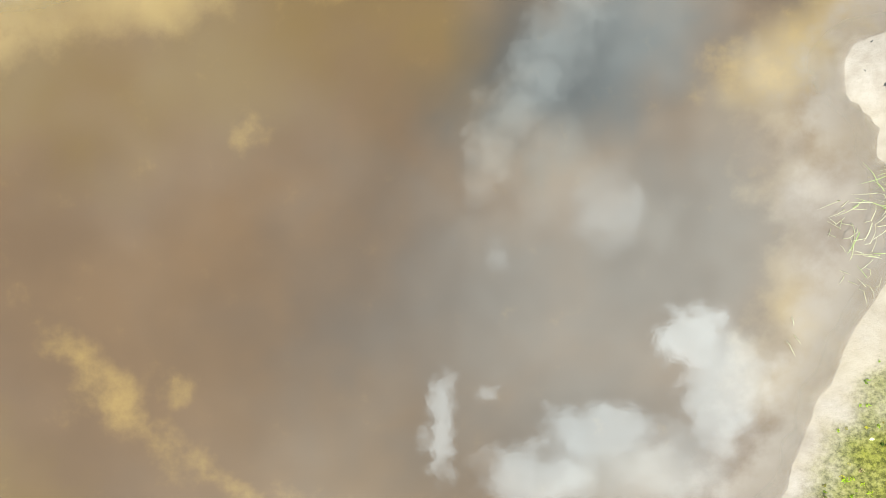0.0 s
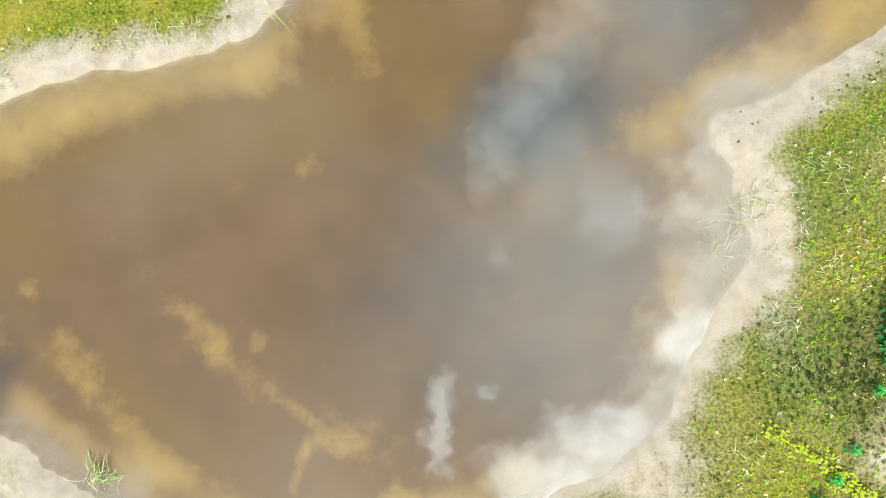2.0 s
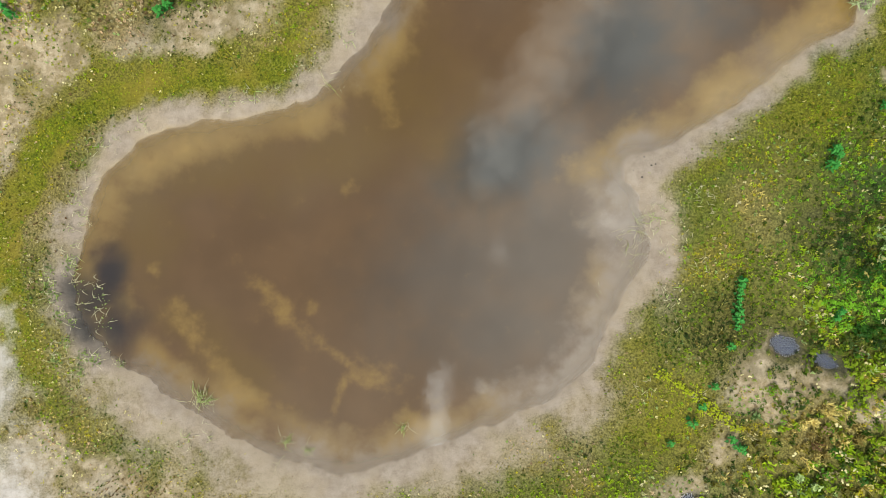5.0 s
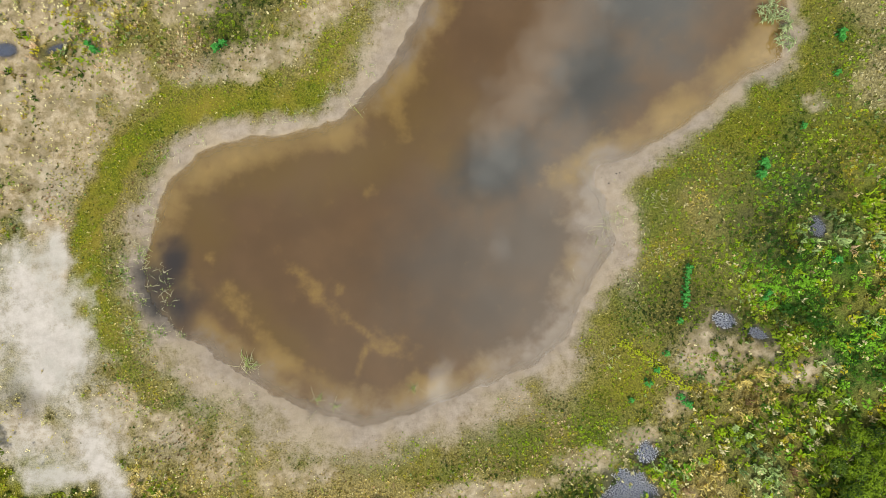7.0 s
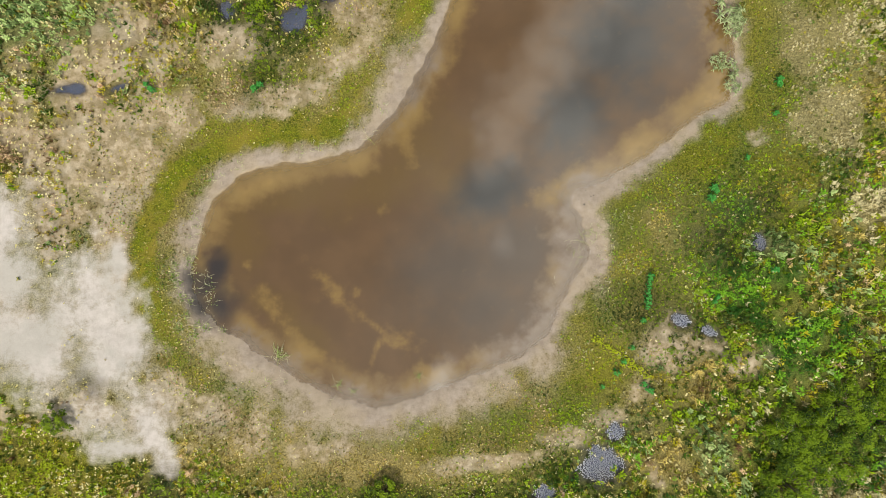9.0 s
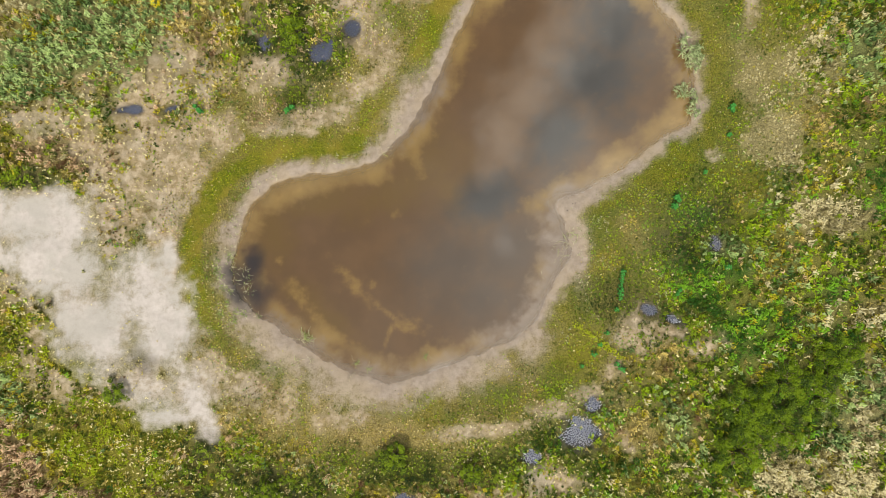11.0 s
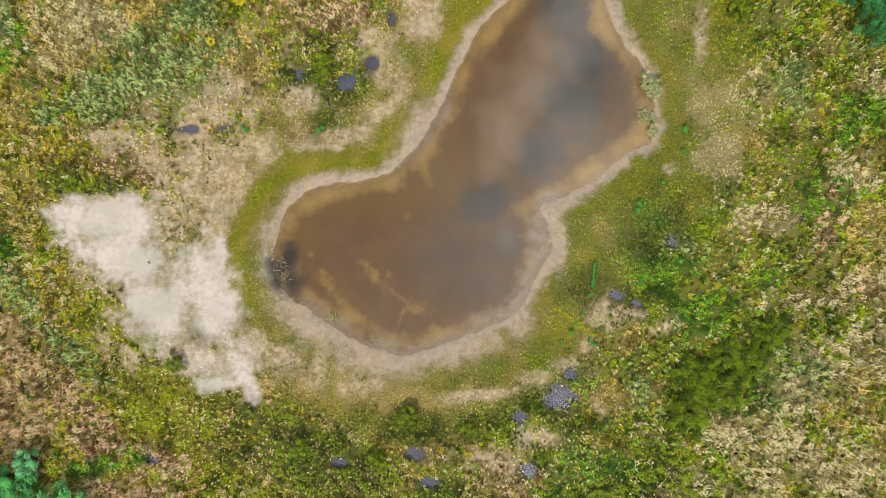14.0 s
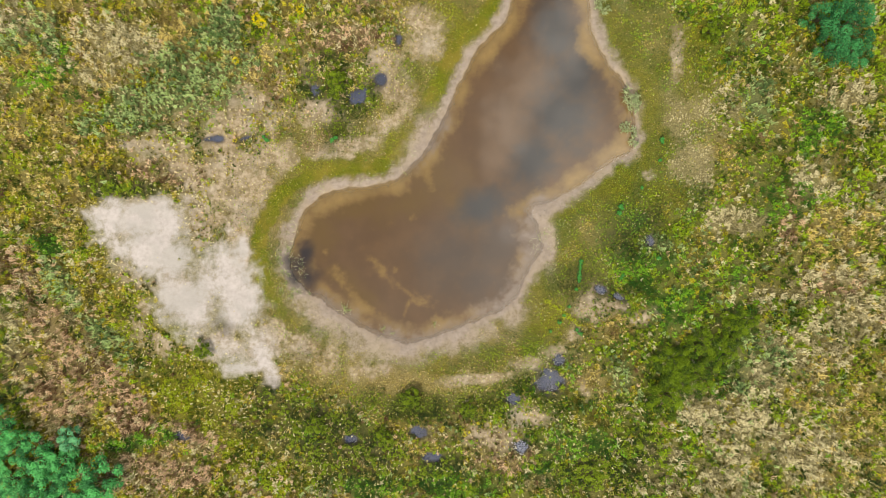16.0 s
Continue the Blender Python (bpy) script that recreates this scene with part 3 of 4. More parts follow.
def ground_cover(x, y):
    """Shares of white sand, bare tan soil, moss, dark mud and pond sediment."""
    d = shore(x, y)
    margin = patches(MARGIN, x, y, 0.3, 1.0)
    rim = 0.12 + 0.26 * (fbm(x, y, 0.7, 41) - 0.5) + 0.34 * (fbm(x, y, 0.2, 42, 3) - 0.5) + 0.12 * margin + 0.08 * smooth(-x, 3.2, 4.6) * smooth(y, -2.0, -0.5)
    damp = np.maximum(smooth(d, rim + 0.36, rim - 0.16), 0.58 * margin * smooth(d, rim + 1.05, rim + 0.15))
    white = (0.62 + 0.38 * smooth(fbm(x, y, 1.3, 46), 0.36, 0.58)) * patches([(p, q, 1.25 * r, 1.22 * s, t) for p, q, r, s, t in WHITE], x, y, 0.55, 0.9)
    bare = np.maximum(0.9 * patches(BARE + PATH + OUTER_BARE, x, y, 0.7, 1.0), 0.8 * smooth(d, rim + 0.85, rim + 0.1) * margin)
    west = smooth(x + 0.5 * y, 1.0, -3.5) * smooth(y, -4.2, -2.5) * smooth(y, 7.5, 5.5)
    bare = np.maximum(bare, west * 0.78 * smooth(fbm(x, y, 0.7, 43), 0.38, 0.62) * smooth(d, 1.0, 1.3) * smooth(d, 6.5, 4.5))
    bare = bare * (1 - 0.9 * patches(BLUISH, x, y, 0.5, 0.7))
    lag = 0.34 * smooth(-x, 3.6, 4.8) * smooth(-y + 3.0, 0.0, 1.5)
    ring = smooth(d, rim + lag + 0.05, rim + lag + 0.25) * smooth(d, rim + lag + 0.80, rim + lag + 0.50) * (1 - 0.8 * margin)
    moss = 0.80 * ring * (1 - 0.6 * smooth(x - 0.25 * y, 1.0, 3.0))
    mud = np.maximum(patches(PUDDLES, x, y, 0.6, 0.6) * smooth(d, 0.3, 0.6), 0.92 * patches(HOLLOWS, x, y, 0.6, 0.8) * smooth(d, 0.5, 0.1))
    mud = np.maximum(mud, 0.45 * patches([(-7.10, -2.24, 0.28, 0.34, 30)], x, y, 0.9, 0.9))
    mud = np.maximum(mud, 0.22 * patches(DARK, x, y, 0.6, 0.5) * smooth(fbm(x, y, 0.5, 44), 0.4, 0.6))
    bay = patches([(2.32, 0.45, 0.50, 0.85, 0)], x, y, 0.3, 0.8)
    sediment = 0.8 * (1 - 0.8 * np.maximum(bay, smooth(x, 0.2, 1.6) * smooth(y, 1.6, 0.9))) * smooth(-d, -0.05 + 0.25 * margin, 0.14 + 0.45 * margin)
    return white, np.minimum(bare, 0.8) * (1 - 0.9 * ring), moss, mud, sediment, damp


GROWTH = ("green", "olive", "tan", "bluish", "dark", "vivid", "brown", "pale", "lime")
LITTER = {
    "green": (0.125, 0.170, 0.008), "olive": (0.265, 0.220, 0.022), "tan": (0.48, 0.365, 0.140), "bluish": (0.21, 0.245, 0.090),
    "dark": (0.085, 0.105, 0.008), "vivid": (0.060, 0.165, 0.012), "brown": (0.38, 0.265, 0.125), "pale": (0.50, 0.415, 0.21), "lime": (0.250, 0.240, 0.010),
}


def growth_shares(x, y, moss):
    """Shares of each kind of growth at each point."""
    east = smooth(x - 0.25 * y, 1.0, 4.0)
    share = {
        "green": 0.18 + 0.62 * east, "olive": 0.26 + 0.0 * x, "tan": 0.07 + 0.11 * (1 - east), "bluish": 0.04 + 0.05 * east,
        "dark": 0.03 + 0.06 * east, "vivid": 0.015 + 0.17 * east * smooth(x, 9.5, 8.0), "brown": 0.03 + 0.08 * (1 - east), "pale": 0.05 + 0.03 * east, "lime": 0.05 + 0.06 * east,
    }
    share["tan"] = share["tan"] + 0.25 * smooth(x, 8.5, 11.0) + 0.25 * smooth(-x, 9.5, 12.0) * smooth(y, 0.0, 3.0)
    share["pale"] = share["pale"] + 0.45 * smooth(x - 0.6 * y, 8.0, 11.0)
    far_west = smooth(-x, 8.5, 11.0)
    share["olive"] = share["olive"] + 0.45 * far_west
    share["lime"] = share["lime"] + 0.12 * far_west + 0.10 * smooth(y, 5.0, 7.0)
    share["bluish"] = share["bluish"] + 0.06 * smooth(x, 4.5, 6.5)
    share["green"] = share["green"] + 0.8 * moss * (0.4 + 0.6 * east)
    share["olive"] = share["olive"] + 0.9 * moss
    for k, key in enumerate(GROWTH):
        drift = smooth(fbm(x, y, 0.6, 70 + 3 * k, 5), 0.40, 0.64)
        share[key] = share[key] * (0.22 + 2.0 * drift)
        for own, zones, gain in (("dark", DARK, 10.0), ("vivid", VIVID_PATCH, 8.0), ("bluish", BLUISH, 11.0), ("lime", MOSS, 5.0), ("brown", BROWN, 10.0), ("pale", BROWN, 1.2), ("pale", PALE, 6.0), ("tan", TAN, 3.0)):
            if own == key:
                share[key] = share[key] + gain * patches(zones, x, y, 0.6, 0.7) * (0.25 + 1.3 * drift)
    w = np.stack([share[k] for k in GROWTH])
    return w / w.sum(0)


def mesh_object(name, verts, faces, material, parent=None, label="", attrs=None):
    """One mesh object from arrays of corners and of triangles or quads, with point values."""
    me = bpy.data.meshes.new(name)
    verts, faces = np.asarray(verts, np.float32), np.asarray(faces, np.int32)
    n, k = faces.shape
    me.vertices.add(len(verts))
    me.vertices.foreach_set("co", verts.ravel())
    me.loops.add(n * k)
    me.loops.foreach_set("vertex_index", faces.ravel())
    me.polygons.add(n)
    me.polygons.foreach_set("loop_start", np.arange(0, n * k, k, dtype=np.int32))
    me.update(calc_edges=True)
    for key, values in (attrs or {}).items():
        values = np.asarray(values, np.float32)
        if values.ndim == 1:
            me.attributes.new(key, "FLOAT", "POINT").data.foreach_set("value", values)
        else:
            me.attributes.new(key, "FLOAT_COLOR", "POINT").data.foreach_set("color", values.ravel())
    me.materials.append(material)
    ob = new(name, me)
    if parent:
        ob.parent = parent
    if label:
        tagged(ob, label)
    return ob


def sheet(xs, ys):
    gx, gy = np.meshgrid(xs, ys)
    i = np.arange(len(xs) * len(ys)).reshape(gx.shape)
    quads = np.stack([i[:-1, :-1], i[:-1, 1:], i[1:, 1:], i[1:, :-1]], -1).reshape(-1, 4)
    return gx.ravel(), gy.ravel(), quads


def growing(lo, hi, step, far):
    """Even steps from lo to hi, then ever longer ones out to far on both sides."""
    out, k = [], step
    while sum(out) < far:
        k *= 1.35
        out.append(k)
    tail = np.cumsum(out)
    return np.concatenate([(lo - tail)[::-1], np.arange(lo, hi, step), hi + np.concatenate([[0], tail])])


def build_ground():
    gx, gy, quads = sheet(growing(-16.5, 14.0, 0.07, 1500), growing(-9.5, 9.5, 0.07, 1500))
    white, bare, moss, mud, sediment, damp = ground_cover(gx, gy)
    cover = np.stack([white, bare, moss, np.ones_like(white)], -1)
    litter = np.einsum("kn,kc->nc", growth_shares(gx, gy, moss), np.array([LITTER[k] for k in GROWTH]))
    away = smooth(np.maximum(np.abs(gx) - 14.0, np.abs(gy) - 9.0), 1.0, 6.0)
    litter = litter * (1 - away)[:, None] + np.array([[0.205, 0.175, 0.035]]) * away[:, None]
    litter = np.concatenate([litter, np.ones((len(gx), 1))], 1)
    cover[:, :3] *= (1 - away)[:, None]
    mud = mud * (1 - away)
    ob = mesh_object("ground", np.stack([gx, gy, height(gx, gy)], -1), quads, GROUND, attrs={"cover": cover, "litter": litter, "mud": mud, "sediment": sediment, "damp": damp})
    ob.data.polygons.foreach_set("use_smooth", np.ones(len(quads), bool))
    tagged(ob, "sandy meadow ground with moss and bare pale patches", "ground", kind="structure")


def water_sheet(name, x0, x1, y0, y1, step, keep, level, material, label):
    gx, gy, quads = sheet(np.arange(x0, x1, step), np.arange(y0, y1, step))
    good = keep(gx, gy)
    quads = quads[good[quads].all(1)]
    used, back = np.unique(quads, return_inverse=True)
    gx, gy = gx[used], gy[used]
    depth = np.maximum(level - height(gx, gy), 0.0)
    ob = mesh_object(name, np.stack([gx, gy, np.full_like(gx, level)], -1), back.reshape(-1, 4), material, attrs={"depth": depth, "deep": np.maximum(patches(DEEPS, gx, gy, 0.35, 0.8), 0.55 * patches(DIM, gx, gy, 0.35, 1.0)), "golden": 0.9 * patches(GOLDEN, gx, gy, 0.5, 1.0), "silt": 0.62 * patches([(p, q, 1.5 * r, 1.5 * s, t) for p, q, r, s, t in SHOALS], gx, gy, 0.6, 1.0), "wash": patches(MARGIN + [(1.50, -1.10, 0.70, 1.20, -38)], gx, gy, 0.5, 0.9), "weedy": 0.8 * patches(HOLLOWS, gx, gy, 0.45, 0.95)})
    return tagged(ob, label, "water", kind="structure")


def build_water():
    water_sheet("water", -6.0, 6.2, -3.6, 11.4, 0.07, lambda x, y: shore(x, y) < 0.22, 0.0, WATER, "still brown peaty pond water reflecting clouds")
    for cx, cy, rx, ry, turn in PUDDLES:
        r = max(rx, ry) * 1.5
        px, py = np.array([cx]), np.array([cy])
        level = float(height(px, py)[0]) + 0.04
        water_sheet("puddle", cx - r, cx + r, cy - r, cy + r, 0.04, lambda x, y: np.hypot(x - cx, y - cy) < r, level, PUDDLE, "shallow grey-blue puddle among meadow plants")


build_ground()
build_water()


# ---- growth ----
rng = np.random.default_rng(5)


def blades(count, tall, spread, width, lean=0.6):
    """A clump of bent tapering blades: corners and triangles."""
    a = rng.uniform(0, 2 * math.pi, count)
    r0 = spread * np.sqrt(rng.uniform(0, 1, count))
    h = tall * rng.uniform(0.55, 1.1, count)
    out = h * lean * rng.uniform(0.3, 1.3, count)
    base = np.stack([r0 * np.cos(a), r0 * np.sin(a), np.zeros(count)], -1)
    b = a + rng.normal(0, 0.7, count)
    way = np.stack([np.cos(b), np.sin(b), np.zeros(count)], -1)
    side = np.stack([-np.sin(b), np.cos(b), np.zeros(count)], -1) * (width * rng.uniform(0.7, 1.3, count))[:, None] / 2
    rise = np.array([0, 0, 1.0])
    mid = base + way * (out * 0.35)[:, None] + rise * (h * 0.65)[:, None]
    tip = base + way * out[:, None] + rise * (h * rng.uniform(0.6, 1.0, count))[:, None]
    v = np.stack([base - side, base + side, mid + side, mid - side, tip], 1).reshape(-1, 3)
    f = np.array([[0, 1, 2], [0, 2, 3], [3, 2, 4]])
    return v, (f[None] + 5 * np.arange(count)[:, None, None]).reshape(-1, 3)


def leaves(count, tall, spread, size, narrow=0.5):
    """A cushion of small folded leaves facing mostly upwards."""
    a = rng.uniform(0, 2 * math.pi, count)
    r = spread * np.sqrt(rng.uniform(0, 1, count))
    z = tall * rng.uniform(0.25, 1, count) * (1 - 0.5 * (r / spread) ** 2)
    c = np.stack([r * np.cos(a), r * np.sin(a), z], -1)
    b = rng.uniform(0, 2 * math.pi, count)
    pitch = rng.uniform(-0.7, 0.5, count)
    n = size * rng.uniform(0.6, 1.3, count)
    way = np.stack([np.cos(b) * np.cos(pitch), np.sin(b) * np.cos(pitch), np.sin(pitch)], -1) * n[:, None] / 2
    side = np.stack([-np.sin(b), np.cos(b), rng.uniform(-0.4, 0.4, count)], -1) * (n * narrow / 2)[:, None]
    v = np.stack([c - way, c + side - way * 0.1, c + way, c - side - way * 0.1], 1).reshape(-1, 3)
    f = np.array([[0, 1, 2], [0, 2, 3]])
    return v, (f[None] + 4 * np.arange(count)[:, None, None]).reshape(-1, 3)


def joined(*pieces):
    vs, fs, n = [], [], 0
    for v, f in pieces:
        vs.append(v)
        fs.append(f + n)
        n += len(v)
    return np.concatenate(vs), np.concatenate(fs)


def sow(name, protos, x, y, scale, material, label, category, tilt=0.0):
    """Plants one of the clumps at each place, turned and sized at random, as one mesh."""
    which = rng.integers(0, len(protos), len(x))
    turn = rng.uniform(0, 2 * math.pi, len(x))
    z = height(x, y) - 0.004
    away = smooth(shore(x, y), 4.0, 7.0)
    tone = np.clip(0.5 + 0.09 * away + 2.0 * (fbm(x, y, 0.45, 61) - 0.5) + rng.normal(0, 1, len(x)) * (0.24 + 0.18 * smooth(shore(x, y), 0.8, 3.0) + 0.08 * away), 0, 1)
    mark = rng.uniform(0, 1, len(x))
    vs, fs, ts, ms, n = [], [], [], [], 0
    for k, (v, f) in enumerate(protos):
        pick = np.nonzero(which == k)[0]
        if not len(pick):
            continue
        c, s, m = np.cos(turn[pick])[:, None], np.sin(turn[pick])[:, None], scale[pick][:, None]
        vx, vy = v[None, :, 0], v[None, :, 1]
        p = np.stack([(vx * c - vy * s) * m + x[pick][:, None], (vx * s + vy * c) * m + y[pick][:, None], v[None, :, 2] * m + z[pick][:, None]], -1)
        vs.append(p.reshape(-1, 3))
        fs.append((f[None] + n + len(v) * np.arange(len(pick))[:, None, None]).reshape(-1, 3))
        ts.append(np.repeat(tone[pick], len(v)))
        ms.append(np.repeat(mark[pick], len(v)))
        n += len(v) * len(pick)
    ob = mesh_object(name, np.concatenate(vs), np.concatenate(fs), material, attrs={"tone": np.concatenate(ts), "mark": np.concatenate(ms)})
    return tagged(ob, label, category, kind="stuff")


def scatter(step, x0, x1, y0, y1):
    gx, gy, _ = sheet(np.arange(x0, x1, step), np.arange(y0, y1, step))
    return gx + rng.uniform(-0.6, 0.6, len(gx)) * step, gy + rng.uniform(-0.6, 0.6, len(gx)) * step


def build_meadow():
    x, y = scatter(0.090, -16.0, 14.0, -8.8, 8.8)
    keep = rng.uniform(0, 1, len(x)) < smooth(shore(x, y), 1.9, 3.4)
    nx, ny = scatter(0.050, -8.7, 9.2, -6.3, 9.0)
    also = rng.uniform(0, 1, len(nx)) < smooth(shore(nx, ny), 3.6, 2.1)
    x, y = np.concatenate([x[keep], nx[also]]), np.concatenate([y[keep], ny[also]])
    fine = np.concatenate([np.ones(keep.sum()), 0.38 + 0.30 * smooth(shore(nx[also], ny[also]), 1.6, 3.2)])
    d = shore(x, y)
    white, bare, moss, mud, _, damp = ground_cover(x, y)
    wet = patches(PUDDLES, x, y, 0.6, 0.5)
    keys = GROWTH
    kind = (rng.uniform(0, 1, len(x))[None] > np.cumsum(growth_shares(x, y, moss), 0)).sum(0)
    fill = 0.95 * smooth(d, 0.05, 0.30) * (1 - 0.995 * smooth(white, 0.1, 0.42)) * (1 - smooth(bare, 0.1, 0.8) * (0.88 - 0.80 * smooth(fbm(x, y, 0.45, 83), 0.46, 0.60))) * (1 - 0.93 * smooth(damp, 0.05, 0.85)) * (1 - 0.88 * wet)
    fill = fill * (0.45 + 0.65 * smooth(fbm(x, y, 0.5, 81), 0.32, 0.6))
    keep = rng.uniform(0, 1, len(x)) < fill
    size = rng.uniform(0.6, 1.5, len(x)) * (1 - 0.3 * damp) * (1 - 0.40 * moss) * fine * (0.75 + 0.25 * smooth(d, 0.2, 2.0)) * (0.74 + 0.16 * smooth(d, 3.5, 6.0)) * (1 - 0.35 * bare)
    kinds = {
        "green": ("green_meadow_grass", [joined(blades(7, 0.15, 0.045, 0.024, 0.6), leaves(7, 0.12, 0.065, 0.060, 0.6)) for _ in range(5)], GREEN, "green and yellowing meadow grass in low tufts", "grass"),
        "olive": ("olive_meadow_grass", [joined(blades(6, 0.11, 0.05, 0.022, 0.7), leaves(7, 0.10, 0.07, 0.054, 0.6)) for _ in range(5)], OLIVE, "short olive-green grass and moss", "grass"),
        "tan": ("dry_grass", [joined(blades(8, 0.15, 0.04, 0.021, 0.65), leaves(5, 0.14, 0.055, 0.050, 0.5)) for _ in range(5)], TANGRASS, "dry straw-coloured grass tufts", "grass"),
        "bluish": ("grey_green_herbs", [joined(blades(6, 0.22, 0.035, 0.032, 0.35), leaves(5, 0.20, 0.05, 0.06, 0.5)) for _ in range(5)], BLUEGREEN, "grey-green upright leafy herbs growing in a dense patch", "herbs"),
        "dark": ("dark_green_herbs", [leaves(18, 0.18, 0.075, 0.052, 0.65) for _ in range(5)], DARKGREEN, "dark green leafy herbs with yellowed tips", "herbs"),
        "vivid": ("fresh_green_herbs", [leaves(19, 0.17, 0.075, 0.048, 0.65) for _ in range(5)], VIVID, "fresh bright green leafy herbs", "herbs"),
        "brown": ("russet_stalks", [joined(blades(6, 0.20, 0.04, 0.020, 0.5), leaves(9, 0.23, 0.060, 0.052, 0.6)) for _ in range(5)], RUSSET, "dry russet-brown stalks with seed heads", "dry plants"),
        "lime": ("yellow_green_moss", [joined(blades(5, 0.09, 0.05, 0.022, 0.8), leaves(11, 0.08, 0.075, 0.048, 0.8)) for _ in range(5)], LIMEMOSS, "yellow-green moss and low leafy growth", "moss"),
        "pale": ("pale_seed_heads", [joined(blades(6, 0.20, 0.04, 0.022, 0.55), leaves(9, 0.22, 0.060, 0.055, 0.6)) for _ in range(5)], PALEHEAD, "pale dry seed heads on thin stalks", "dry plants"),
    }
    # coarser tufts beyond, out into the open meadow
    fx, fy = scatter(0.75, -38.0, 36.0, -30.0, 30.0)
    out = (np.maximum(np.abs(fx + 1.0) - 14.9, np.abs(fy) - 8.7) > 0) & (shore(fx, fy) > 0.5)
    fx, fy = fx[out], fy[out]
    zero = np.zeros_like(fx)
    x, y = np.concatenate([x, fx]), np.concatenate([y, fy])
    keep = np.concatenate([keep, rng.uniform(0, 1, len(fx)) < 0.9])
    size = np.concatenate([size, rng.uniform(1.6, 2.6, len(fx))])
    kind = np.concatenate([kind, (rng.uniform(0, 1, len(fx))[None] > np.cumsum(growth_shares(fx, fy, zero), 0)).sum(0)])
    for k, key in enumerate(keys):
        pick = keep & (kind == k)
        name, protos, material, label, category = kinds[key]
        sow(name, protos, x[pick], y[pick], size[pick], material, label, category)
    # small pale flower heads over all of it, thickest on the dry western and southern ground
    x, y = scatter(0.115, -16.0, 14.0, -8.8, 8.8)
    white, bare, moss, mud, _, damp = ground_cover(x, y)
    d = shore(x, y)
    dry = np.maximum(smooth(x, 0.0, -3.0) * smooth(y, 8.0, 5.5), smooth(y, -2.6, -4.0))
    thick = (0.20 + 0.60 * smooth(fbm(x, y, 0.6, 91), 0.40, 0.60)) * (0.55 + 0.75 * dry)
    keep = rng.uniform(0, 1, len(x)) < thick * smooth(d, 0.05, 0.5) * (1 - 0.97 * smooth(white, 0.2, 0.7)) * (1 - 0.85 * damp) * (0.45 + 0.55 * smooth(d, 0.8, 2.0)) * (1 - 0.7 * patches(BLUISH, x, y, 0.5, 0.7)) * (1 - 0.92 * patches([(p, q, 1.25 * r, 1.25 * s, t) for p, q, r, s, t in PUDDLES], x, y, 0.3, 0.5))
    x, y = x[keep], y[keep]
    sow("pale_flower_heads", [leaves(3, 0.20, 0.028, 0.038, 0.9) for _ in range(6)], x, y, rng.uniform(0.5, 1.15, len(x)) * (0.55 + 0.45 * smooth(shore(x, y), 1.0, 3.5)), SPECK, "small pale yellow flower heads dotted over the meadow", "flowers")


build_meadow()


# ---- single plants and small things ----
def tube(points, r0, r1, sides=5):
    """A tapering stem along the points."""
    p = np.asarray(points, float)
    n = len(p)
    way = np.gradient(p, axis=0)
    way /= np.linalg.norm(way, axis=1)[:, None] + 1e-9
    ref = np.where(np.abs(way[:, 2:3]) < 0.9, np.array([[0, 0, 1.0]]), np.array([[1.0, 0, 0]]))
    a = np.cross(way, ref)
    a /= np.linalg.norm(a, axis=1)[:, None] + 1e-9
    b = np.cross(way, a)
    r = np.linspace(r0, r1, n)[:, None, None]
    k = np.linspace(0, 2 * math.pi, sides, endpoint=False)
    v = p[:, None] + r * (np.cos(k)[None, :, None] * a[:, None] + np.sin(k)[None, :, None] * b[:, None])
    f = []
    for i in range(n - 1):
        for j in range(sides):
            q, w = i * sides + j, i * sides + (j + 1) % sides
            f += [(q, w, w + sides), (q, w + sides, q + sides)]
    return v.reshape(-1, 3), np.array(f)


def moved(piece, x=0.0, y=0.0, z=0.0, m=1.0):
    return piece[0] * m + np.array([x, y, z]), piece[1]


def part(name, piece, material, parent, label="", tone=None):
    v, f = piece
    tone = np.full(len(v), rng.uniform(0.25, 0.75)) if tone is None else tone
    return mesh_object(name, v, f, material, parent, label, {"tone": tone})


def level(x, y, depth=0.05):
    return max(float(height(np.array([x]), np.array([y]))[0]), -depth) - 0.006


def place(thing, spots, lo, hi, depth=0.05):
    """The thing at the first spot, and copies turned and sized at random at the others."""
    for k, (x, y) in enumerate(spots):
        m = Matrix.LocRotScale((x, y, level(x, y, depth)), Euler((0, 0, rng.uniform(0, 6.28))), Vector((1, 1, 1)) * rng.uniform(lo, hi))
        if k == 0:
            thing.matrix_basis = m
        else:
            thing.scale = (1, 1, 1)
            keep = thing.matrix_basis.copy()
            thing.matrix_basis = Matrix()
            copy_thing(thing, m)
            thing.matrix_basis = keep


